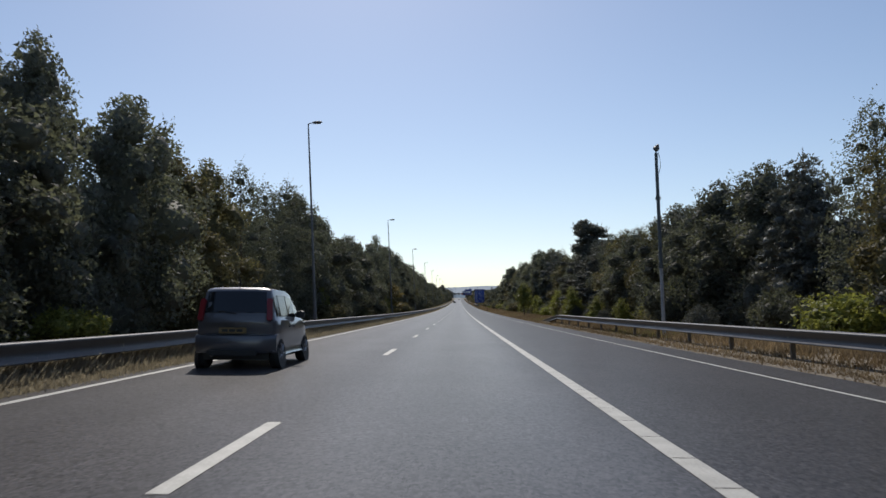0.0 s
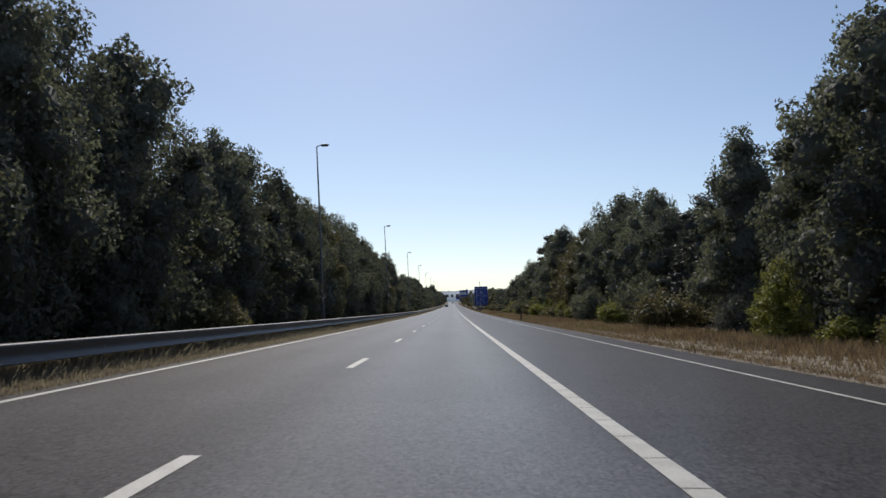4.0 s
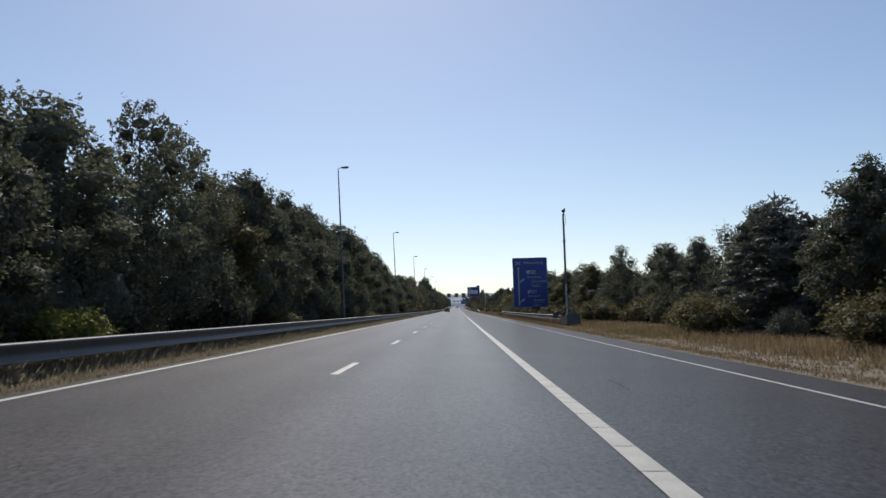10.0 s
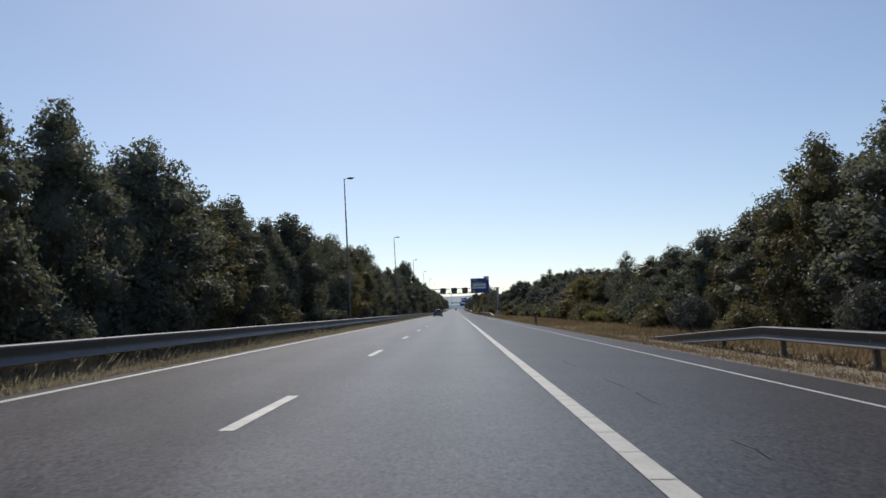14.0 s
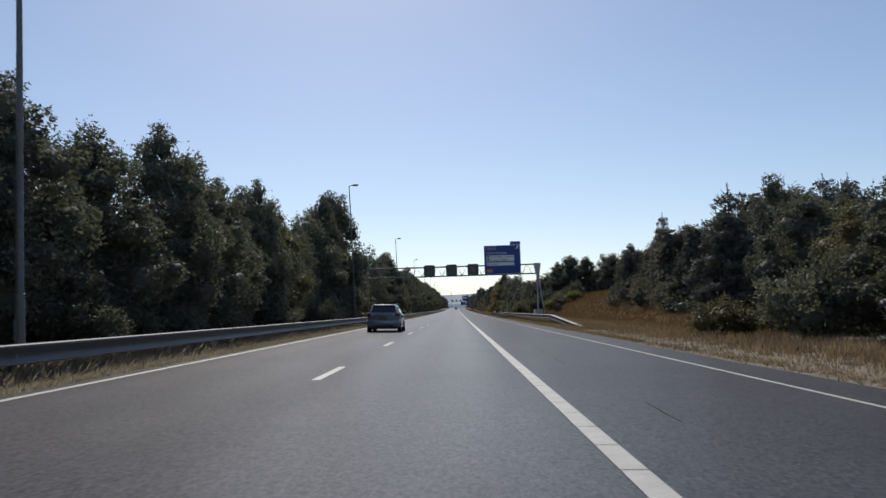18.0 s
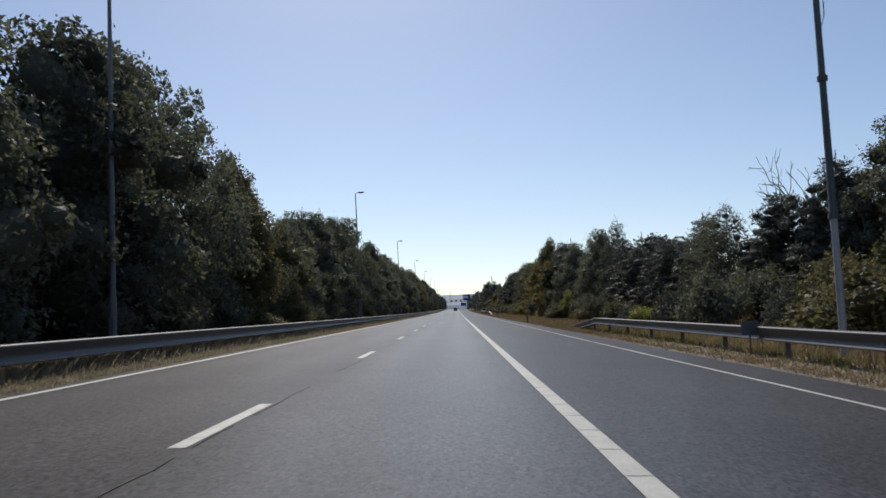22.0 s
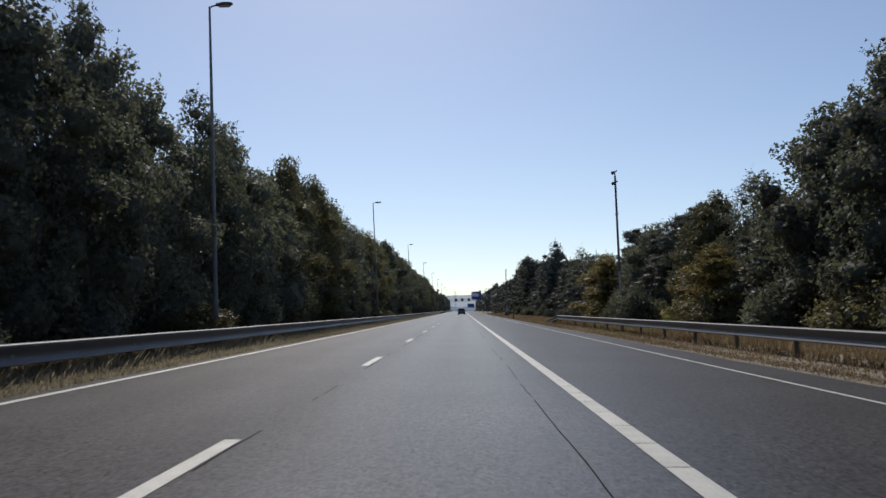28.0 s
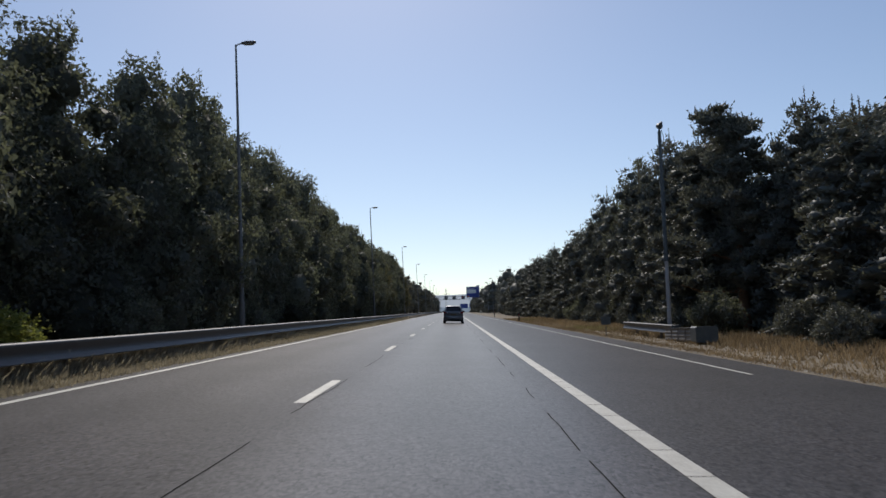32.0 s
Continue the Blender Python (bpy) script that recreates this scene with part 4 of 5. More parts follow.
    q = np.repeat(p, per, 0) + np.repeat(way, per, 0) * np.tile(np.linspace(0.0, 0.30, per), len(p))[:, None]
    s = np.full(len(q), 0.085)
    fo.add(leaflets(q, np.repeat(way, per, 0) + rng.normal(size=q.shape) * 0.5, s, s * 0.42))
    return fo.mesh("crown", NEEDLE)


def make_pine(label, tall, wide, low, step, full=1.35):
    """A young pine: whorls of upswept branches, each ending in clumps of needles."""
    base = new("pine_tree")
    g = Geo()
    bend = 0.25 * rng.normal()
    g.tube([(0, 0, -0.4), (bend * 0.3, 0.05, tall * 0.3), (bend, 0, tall * 0.7), (bend * 0.8, 0, tall)], [0.17, 0.14, 0.08, 0.015], 8)
    clumps, tips = [], []
    z = low
    while z < tall - 0.7:
        u = (z - low) / (tall - low)
        reach = wide * min(1.0, (1 - u) * full) ** 0.85 * (0.78 + 0.34 * rng.random()) + 0.12
        arms = 5 if reach > 1.0 else 4
        a0 = rng.random() * 6.28
        for k in range(arms):
            a = a0 + 2 * math.pi * k / arms + rng.normal() * 0.25
            r = reach * (0.68 + 0.42 * rng.random())
            foot = Vector((bend * u, 0, z))
            tip = Vector((math.cos(a) * r + bend * u, math.sin(a) * r, z + r * (0.12 + 0.45 * u)))
            g.tube([foot, foot.lerp(tip, 0.6) - Vector((0, 0, 0.06 * r)), tip], [0.035, 0.022, 0.006], 4, cap=False)
            clumps.append((*tip, 0.24 + 0.10 * r + 0.1 * rng.random(), 0.85))
            mid = foot.lerp(tip, 0.58)
            if r > 0.8:
                clumps.append((mid.x, mid.y, mid.z, 0.30 + 0.16 * r, 0.8))
        clumps.append((bend * u, 0, z, max(0.22, reach * 0.52), 1.0))
        z += step * (0.85 + 0.3 * rng.random())
    for k in range(4):
        clumps.append((bend * 0.8 + 0.06 * rng.normal(), 0.06 * rng.normal(), tall - 0.25 - 0.28 * k, 0.13 + 0.05 * k, 1.5))
    tips += [(bend * 0.8, 0, tall - 0.1), (bend * 0.8, 0, tall + 0.05)]
    part("trunk", g, PINE_BARK, base, "reddish brown straight trunk with branches", smooth_angle=50)
    part("crown", needle_crown(clumps, np.array(tips), 13500, 520), None, base)
    return tagged(base, label, "tree", "roadside pines")


def make_old_pine(label, tall, wide, low):
    """A grown pine: a bare reddish stem and crooked branches that carry flat needle pads."""
    base = new("pine_tree")
    g = Geo()
    g.tube([(0, 0, -0.4), (0.1, 0.05, tall * 0.3), (-0.15, 0.1, tall * 0.62), (0.1, 0, tall * 0.95)], [0.24, 0.19, 0.13, 0.04], 8)
    clumps = []
    count = 17
    for k in range(count):
        u = k / (count - 1)
        z = low + (tall - low) * (0.04 + 0.88 * u)
        a = k * 2.4 + rng.random()
        r = wide * (0.55 + 0.6 * rng.random()) * (1.0 - 0.55 * u ** 2.5)
        foot = Vector((0, 0, z - 0.12 * r))
        tip = Vector((math.cos(a) * r, math.sin(a) * r, z + 0.12 * r))
        bow = foot.lerp(tip, 0.5) + Vector((0, 0, 0.1 * r * rng.normal()))
        g.tube([foot, bow, tip], [0.07, 0.05, 0.015], 5, cap=False)
        for s, q in ((1.0, 0.50), (0.72, 0.66), (0.45, 0.62)):
            for _ in range(2):
                c = foot.lerp(tip, s) + Vector(rng.normal(size=3)) * 0.28
                clumps.append((c.x, c.y, c.z + 0.15, q * (0.75 + 0.4 * rng.random()), 0.55))
    for k in range(7):
        clumps.append((0.4 * rng.normal(), 0.4 * rng.normal(), tall - 0.35 - 0.55 * rng.random(), 0.42 + 0.2 * rng.random(), 0.75))
    for u in (0.1, 0.3, 0.5, 0.7):
        clumps.append((0, 0, low + (tall - low) * u, wide * 0.34, 1.3))
    part("trunk", g, PINE_BARK, base, "reddish crooked trunk with long branches", smooth_angle=50)
    part("crown", needle_crown(clumps, np.array([(0.1, 0, tall)]), 15000, 620), None, base)
    return tagged(base, label, "tree", "roadside pines")


OAK = "dense dark green broadleaf tree at the edge of the woods"
BROWN = "broadleaf tree with late summer browning leaves beside the motorway"
LOOSE = "loose-crowned birch with thin airy foliage beside the motorway"
leafy = [
    make_tree("broadleaf_tree", OAK, LEAF, tree_clumps(10, 3.3, 0.2, 22, peak=3.2), 10.0, 14500, 620, 0.086),
    make_tree("broadleaf_tree", OAK, LEAF, tree_clumps(10, 3.1, 0.2, 24, lean=0.4, peak=2.2), 10.0, 14000, 700, 0.084),
    make_tree("broadleaf_tree", OAK, LEAF, tree_clumps(10, 3.5, 0.3, 24, lean=-0.3, peak=2.8, sub=3), 10.0, 15000, 620, 0.088),
    make_tree("broadleaf_tree", BROWN, LEAF_WARM, tree_clumps(10, 3.1, 0.3, 22, peak=2.5), 10.0, 13500, 620, 0.082),
    make_tree("birch_tree", LOOSE, LEAF, tree_clumps(10, 2.4, 0.9, 30, peak=2.2, column=False, sub=3), 10.0, 8500, 1300, 0.064, thick=0.11, core=0.3, rough=0.34, droop=0.55, reach=0.6),
    make_tree("broadleaf_tree", "open-crowned broadleaf tree with sky showing through the branches", LEAF, tree_clumps(10, 3.3, 0.2, 21, peak=2.6, column=False, sub=3), 10.0, 11000, 900, 0.08, core=0.36, rough=0.32),
]
conifers = [
    make_pine("dark green young pine with upright tufted shoots", 10.0, 2.7, 0.2, 0.62),
    make_pine("dark green young pine with upright tufted shoots", 10.0, 2.3, 0.2, 0.60, full=1.15),
    make_old_pine("old spreading pine with flat tufted branches", 10.0, 2.9, 2.0),
    make_pine("dark green broad pine with upright tufted shoots", 10.0, 3.1, 0.2, 0.66, full=1.7),
]


def make_shrub(mat, label, wide, tall, count=8, leaf=0.062):
    base = new("shrub")
    clumps = []
    for k in range(count):
        a, r = k * 2.4, wide * 0.62 * math.sqrt((k + 0.3) / count)
        clumps.append((math.cos(a) * r, math.sin(a) * r, tall * (0.62 - 0.35 * r / wide) * (0.6 + 0.6 * rng.random()), wide * (0.26 + 0.16 * rng.random()), 0.95))
    for x, y, z, r, flat in list(clumps):
        d = unit(rng.normal(size=3) + np.array([0, 0, 0.9]))
        clumps.append((x + d[0] * r, y + d[1] * r, z + d[2] * r, r * 0.42, 1.0))
    g = Geo()
    for x, y, z, r, flat in clumps[:count]:
        g.tube([(x * 0.1, y * 0.1, -0.2), (x * 0.6, y * 0.6, z * 0.6), (x, y, z + r * 0.5)], [0.04, 0.028, 0.008], 5, cap=False)
    part("woody_base", g, BARK, base)
    part("leaves", leafy_crown(mat, clumps, 2300, 230, leaf, core=0.5, reach=0.34), None, base)
    return tagged(base, label, "shrub", "verge shrubs")


shrubs = [make_shrub(LEAF, "dark leafy shrub at the woodland edge", 1.6, 2.2), make_shrub(LEAF_FRESH, "bright green young oak shrub in the verge", 1.4, 2.0),
          make_shrub(LEAF_WARM, "olive brown shrub at the woodland edge", 1.7, 2.4), make_shrub(NEEDLE, "small dark pine bush in the dry grass", 1.1, 1.7, leaf=0.055)]

# the height of the wood's edge along the road, every 6 m, stretch by stretch
LEFT_TALL = (
    (12, 9.0, 9.0, 9.0, 8.4, 9.7, 9.3, 8.6, 9.2, 10.6, 8.9, 9.0, 7.4, 8.0, 9.5, 9.4, 9.4, 8.4, 10.6, 10.8, 11.6, 11.2, 11.2, 11.1, 11.1, 11.1, 11.2, 11.2, 11.3, 11.3, 11.4, 11.4, 10.9, 11.3, 11.0, 10.3, 11.4, 11.1, 9.5, 9.0, 7.4, 8.7, 11.9, 11.6, 10.1),
    (276, 8.1, 7.0, 6.1, 5.8, 7.2, 9.2, 9.3, 9.4, 9.1, 9.3, 9.4, 9.6, 10.1, 10.1, 9.4, 10.6, 10.3, 10.1, 10.9, 8.5, 9.8, 8.9, 7.9, 7.5, 8.5, 8.2, 7.6, 7.8, 8.0, 8.0, 8.1, 8.1, 8.1, 8.2, 9.4, 8.9, 9.0, 8.4, 9.1, 10.3, 9.3, 7.3, 8.1, 8.5),
    (540, 8.5, 9.1, 8.1, 9.0, 9.2, 7.6, 8.2, 10.4, 12.8, 12.2, 7.9, 6.8, 8.5, 6.5, 7.4, 8.6, 9.2, 10.2, 10.7, 10.9, 11.4, 10.9, 8.6, 7.6, 8.2, 9.2, 10.4, 10.1, 10.3, 11.1, 12.1, 10.3, 9.9, 9.7, 10.3, 7.7, 9.7, 10.7, 11.4, 11.6, 11.4, 11.0, 10.8, 10.6),
    (804, 10.4, 10.2, 10.0, 11.6, 11.2, 11.5, 10.9, 10.8, 12.0, 12.8, 12.3, 10.6, 9.0, 11.3, 11.6, 10.7, 12.0, 11.7, 10.3, 11.2, 10.8, 11.0, 11.5, 12.5, 12.6, 12.6, 12.6, 11.9, 11.8, 11.7, 11.7, 11.7, 11.6, 11.6, 11.6, 11.5, 11.4, 11.3, 11.2, 11.1, 11.0, 11.8, 11.8),
)
RIGHT_TALL = (
    (12, 8.0, 8.0, 8.0, 8.0, 7.6, 8.5, 8.1, 7.5, 7.8, 7.7, 8.3, 8.6, 8.5, 8.5, 8.3, 8.1, 8.2, 8.6, 9.9, 10.6, 10.2, 10.1, 9.8, 9.4, 9.1, 8.0, 9.0, 9.9, 10.9, 10.7, 10.6, 10.1, 7.8, 10.1, 11.1, 11.2, 9.6, 8.1, 8.5, 9.5, 8.2, 9.4, 8.6, 8.6),
    (276, 6.5, 8.0, 5.6, 6.1, 6.1, 6.2, 6.1, 6.0, 6.3, 5.7, 5.7, 5.7, 6.1, 5.5, 5.4, 5.6, 5.9, 5.7, 6.0, 5.9, 5.8, 5.6, 5.5, 7.4, 7.3, 7.9, 6.0, 5.3, 5.3, 5.2, 5.1, 5.1, 5.0, 5.0, 4.9, 4.5, 3.6, 4.1, 4.5, 4.4, 3.9, 4.8, 4.8, 4.8),
    (540, 4.8, 5.0, 6.7, 6.7, 6.8, 5.8, 5.8, 5.9, 5.9, 5.9, 5.9, 5.9, 5.9, 6.0, 6.0, 6.0, 6.0, 6.0, 6.0, 6.1, 5.7, 5.2, 5.1, 5.2, 4.9, 5.3, 6.7, 7.8, 8.2, 7.8, 9.2, 9.6, 9.8, 10.3, 10.9, 11.3, 8.3, 8.3, 11.0, 10.5, 10.4, 10.4, 10.3, 10.2),
    (804, 10.2, 10.1, 10.0, 10.0, 6.3, 6.5, 7.1, 8.0, 7.5, 7.6, 6.2, 6.3, 7.1, 6.8, 7.2, 7.4, 8.4, 8.3, 8.5, 8.4, 8.0, 9.0, 8.0, 10.4, 11.6, 11.5, 12.3, 12.2, 12.3, 12.4, 12.3, 10.9, 10.6, 10.6, 10.6, 10.5, 10.5, 10.5, 10.4, 10.4, 10.4, 10.4, 10.4),
)


def tallness(table, y):
    """The height of the edge at y: each row begins with the place of its first tree."""
    for row in reversed(table):
        if y >= row[0] or row is table[0]:
            nxt = [r for r in table if r[0] > row[0]]
            hs = row[1:] + ((nxt[0][1],) if nxt else ())
            return float(np.interp(y, [row[0] + 6 * k for k in range(len(hs))], hs))


used = set()
dice = np.random.default_rng(21)


def plant(stock, k, x, y, tall, wide):
    """Set a copy of a tree of the stock; the first use moves the original itself."""
    ob = stock[k]
    m = pose(x, y, G(x, y) - 0.1, 0, 0, dice.random() * 360) @ Matrix.Diagonal((wide, wide, tall, 1))
    if ob.name in used:
        return copy_thing(ob, m)
    used.add(ob.name)
    ob.matrix_basis = m
    return ob


def pine_share(side, y):
    if side < 0:
        return 0.0
    spots = ((-50, 0.1), (26, 0.5), (40, 0.05), (70, 0.1), (78, 0.5), (100, 0.15), (200, 0.0), (220, 0.3), (245, 0.1), (290, 0.35), (420, 0.3), (520, 0.55), (600, 0.85), (690, 0.75), (735, 0.3), (760, 0.45), (850, 0.45), (866, 0.97), (1000, 0.95))
    return float(np.interp(y, [a for a, b in spots], [b for a, b in spots]))


def tree_rows():
    for side, table in ((-1, LEFT_TALL), (1, RIGHT_TALL)):
        y = -18.0
        while y < 1085:
            t = max(tallness(table, y - 1.0), tallness(table, y + 1.0)) * (1.03 + 0.12 * dice.random())
            x = -14.9 + dice.normal() * 0.35 if side < 0 else 13.9 + dice.normal() * 0.45
            if side > 0 and t < 8.5:
                t *= 1.08
            if side > 0 and 548 < y < 690:
                x += 13.6 * smooth(548, 566, y) * (1 - smooth(640, 668, y))
                t = max(t, 7.6 - 2.4 * smooth(640, 665, y)) * (0.86 + 0.26 * dice.random())
            if side > 0 and 322 < y < 350:
                x += 2.0
            if side < 0 and 611 < y < 631:
                t, x = 4.0 + dice.random(), -17.6
            w = max(0.66, min(1.04, 0.35 + t / 16)) * (0.92 + 0.2 * dice.random())
            if dice.random() < pine_share(side, y):
                k = 2 if dice.random() < (0.2 if y < 500 else 0.04) else int(dice.choice((0, 1, 3)))
                plant(conifers, k, x + dice.normal() * 0.6, y, t / 10, w * (0.95 + 0.25 * dice.random()))
            else:
                odds = (0.23, 0.2, 0.22, 0.11, 0.08, 0.16) if side < 0 else (0.22, 0.18, 0.14, 0.22, 0.18, 0.06)
                plant(leafy, int(dice.choice(6, p=odds)), x, y, t / 10, w)
            y += (5.3 if side < 0 else 5.4 - 1.5 * pine_share(side, y) - 1.2 * (552 < y < 670)) * (0.8 + 0.4 * dice.random())


tree_rows()


def shrub_rows():
    y = -10.0
    while y < 980:
        if dice.random() < 0.8:
            plant(shrubs, int(dice.choice(4, p=(0.66, 0.04, 0.28, 0.02))), -12.7 + dice.normal() * 0.3, y, 0.7 + 0.5 * dice.random(), 0.85 + 0.3 * dice.random())
        y += 6.0 + 4 * dice.random()
    y = 5.0
    while y < 990:
        green = 0.22 if y < 230 or 590 < y < 720 else 0.08
        if 545 < y < 645:
            y += 14
            x = 17 + 6 * dice.random()
        else:
            x = 10.5 + dice.normal() * 0.6
        if 326 < y < 342 or 380 < y < 392 or 620 < y < 632:
            x = 13.4
        s = 0.7 + 0.6 * dice.random()
        odds = (0.40 - green / 2, green, 0.40 - green / 2, 0.20) if y < 870 and not 545 < y < 645 else (0.25, 0.0, 0.05, 0.70)
        plant(shrubs, int(dice.choice(4, p=odds)), x, y, s * 1.15, s * 1.1)
        y += 4.2 + 3 * dice.random()


shrub_rows()


# shrubs over the end of the bank
for k in range(24):
    y = 629 + 44 * dice.random()
    x = 12.0 + 8 * dice.random()
    plant(shrubs, int(dice.choice(4, p=(0.3, 0.4, 0.2, 0.1))), x, y, 0.9 + 0.7 * dice.random(), 0.9 + 0.5 * dice.random())
# single plants that stand out
plant(conifers, 2, 13.9, 88.5, 1.29, 1.3)
plant(conifers, 2, 13.9, 226.5, 1.36, 1.0)
plant(leafy, 2, 13.2, 127.0, 1.06, 1.0)
plant(conifers, 3, 14.6, 826.0, 1.05, 0.85)
plant(conifers, 3, 13.2, 913.5, 1.32, 1.08)
plant(leafy, 1, -14.3, 561.0, 1.06, 0.85)
plant(leafy, 2, -14.4, 221.0, 1.04, 0.9)
plant(leafy, 0, -13.9, 397.0, 1.08, 0.92)
plant(leafy, 1, -15.6, 593.5, 1.38, 1.05)
plant(leafy, 4, 14.6, 421.0, 0.84, 1.0)
plant(leafy, 2, -14.6, 741.0, 1.2, 0.9)
plant(leafy, 3, 13.4, 741.0, 1.28, 1.1)
plant(leafy, 4, 13.4, 258.0, 1.02, 1.0)
plant(leafy, 4, 13.8, 285.0, 0.7, 0.85)
plant(leafy, 0, -14.2, 258.5, 1.14, 0.95)
plant(shrubs, 3, 17.0, 579.0, 1.75, 1.5)
plant(shrubs, 3, 17.8, 576.5, 1.2, 1.1)
plant(conifers, 1, 14.6, 564.5, 0.42, 0.5)
plant(conifers, 1, 24.5, 604.0, 1.0, 0.85)
young_oak = [make_tree("young_oak", "bright green young oak at the edge of the verge", LEAF_FRESH, tree_clumps(5, 1.6, 0.1, 15), 5.0, 4600, 420, 0.06, thick=0.08, core=0.5)]
slim_oak = [make_tree("young_oak", "slim young oak with a bare dark leaning trunk in the verge", LEAF_FRESH, tree_clumps(5, 1.3, 1.7, 13), 5.0, 3600, 420, 0.06, thick=0.085, core=0.5)]
plant(slim_oak, 0, 7.3, 105.5, 0.95, 1.0)
plant(slim_oak, 0, 9.45, 751.6, 0.38, 0.8)
golden = [make_tree("golden_tree", "yellowing broadleaf tree against dark pines", LEAF_GOLD, tree_clumps(9, 2.0, 0.4, 19, peak=2.4), 9.0, 8000, 620, 0.07, thick=0.1, core=0.5)]
for x, y, t in ((-12.9, 62, 0.6), (-13.2, 112, 1.1), (-13.6, 284, 0.95), (-12.8, 299, 0.5), (10.8, 44, 0.95), (10.6, 58, 0.7), (11.4, 53, 0.8), (11.4, 88, 0.9), (11.5, 102, 1.0), (10.6, 188, 0.55), (10.4, 196, 0.7), (10.2, 203, 0.8), (10.8, 211, 0.9), (10.6, 219, 0.8), (10.8, 228, 1.0), (11.4, 236, 0.8),
                (11.6, 480, 0.85), (12.4, 499, 0.6), (16.0, 587, 0.42), (14.2, 566, 0.5), (16.2, 656, 0.7), (17.5, 672, 0.9), (10.4, 704, 1.1), (10.2, 66, 0.8), (10.0, 79, 0.95), (10.3, 92, 0.9), (10.1, 117, 0.85), (9.8, 124, 0.9), (10.2, 131, 0.8), (9.9, 110, 0.75), (10.0, 139, 0.8), (10.4, 262, 0.8), (10.6, 270, 0.9), (12.0, 860, 0.9), (13.0, 838, 0.8), (10.5, 957, 0.45)):
    t *= 1.25 if 79 <= y <= 139 else 1.0
    plant(young_oak, 0, x, y, t, max(t, 0.6) * (0.95 + 0.3 * dice.random()))
for x, y, t in ((11.0, 725, 0.85), (11.2, 740, 1.1), (11.8, 743.5, 1.0), (11.0, 833, 0.6), (11.0, 861, 0.8), (11.8, 474, 0.65), (-13.2, 476, 0.9), (-13.2, 120, 0.8)):
    plant(golden, 0, x, y, t, 0.95 + 0.3 * dice.random())


def woods(name, x0, x1, y0, y1, step, tall, label, mat=None, leaves=620):
    """The depth of the woods behind the first row: leafy hulls on one another, one mesh."""
    fo = Foliage()
    y = y0
    while y < y1:
        for _ in range(max(1, int((x1 - x0) / 6))):
            x, yy = x0 + (x1 - x0) * rng.random(), y + step * rng.random()
            t = tall(yy) * (0.75 + 0.25 * rng.random())
            g = G(x, yy)
            heap = []
            for u in (0.16, 0.34, 0.52, 0.68, 0.84):
                r = t * 0.20 * (0.62 + 0.6 * math.sin(math.pi * (0.12 + 0.78 * u))) * (0.85 + 0.3 * rng.random())
                heap.append((x + 0.5 * rng.normal(), yy + 0.5 * rng.normal(), t * u * 0.97, r, 0.9))
            heap.append((x, yy, t * 0.94, t * 0.075, 1.1))
            for a, b, c, r, flat in heap:
                fo.add(lump((a, b, g + c), r * 0.6, flat, 2, 0.34))
            p, d = on_skin(heap, leaves, (0.6, 1.2))
            s = 0.15 + 0.10 * rng.random(len(p))
            fo.add(flat_leaves(p + np.array([0, 0, g]), d, s, s * 0.7, 0.9))
        y += step
    return tagged(new(name, fo.mesh(name, mat or WOODS)), label, "woods", kind="stuff")


def undergrowth(x0, x1, y0, y1, tall, label):
    """Low thicket between the trunks: small-leaved bushes, one mesh."""
    fo = Foliage()
    for y in np.arange(y0, y1, 1.7):
        x, yy = x0 + (x1 - x0) * rng.random(), y + rng.random()
        h = tall * (0.6 + 0.7 * rng.random())
        heap = [(x, yy, h * 0.45, h * 0.48, 1.0), (x + 0.4 * rng.normal(), yy + 0.6 * rng.normal(), h * 0.8, h * 0.26, 1.0)]
        g = G(x, yy)
        for a, b, c, r, flat in heap:
            fo.add(lump((a, b, g + c), r * 0.36, flat, 2, 0.36))
        p, d = on_skin(heap, 230, (0.4, 1.25))
        s = 0.085 + 0.07 * rng.random(len(p))
        fo.add(flat_leaves(p + np.array([0, 0, g]), d, s, s * 0.65, 0.9))
    return tagged(new("undergrowth", fo.mesh("undergrowth", WOODS)), label, "undergrowth", kind="stuff")


DEEP = "depth of the dark mixed woods behind the first trees"
woods("woods", -22.5, -18.0, -20, 1080, 4.5, lambda y: min(tallness(LEFT_TALL, y), 5.0 if 608 < y < 634 else 99) * 0.95, DEEP)
undergrowth(-17.5, -14.5, -15, 1080, 2.4, "low dark thicket under the median trees")
undergrowth(-22.0, -19.0, -15, 1080, 3.0, "dark thicket at the back of the median woods")
undergrowth(13.5, 16.5, -15, 590, 2.2, "low dark thicket under the roadside trees")
undergrowth(26.0, 29.0, 556, 690, 3.0, "low dark thicket along the fence on the bank")
undergrowth(13.5, 16.5, 665, 1080, 2.2, "low dark thicket under the roadside pines")
woods("woods", -56, -42, -40, 1400, 14.0, lambda y: 9.0, "woods beyond the opposite carriageway", leaves=300)
woods("woods", 17.0, 23.0, -20, 590, 4.2, lambda y: tallness(RIGHT_TALL, y) * 0.98, DEEP)
woods("woods", 30.5, 36.0, 552, 700, 3.4, lambda y: 7.3, DEEP, NEEDLE)
woods("woods", 30.0, 38.0, 580, 990, 7.0, lambda y: 8.0, DEEP, leaves=300)
woods("woods", 16.5, 23.0, 700, 1080, 3.8, lambda y: tallness(RIGHT_TALL, y) * 0.98, DEEP, NEEDLE)
woods("woods", -22, -13.5, 1060, 1500, 4.0, lambda y: 12.0, "far woods along the motorway", leaves=330)
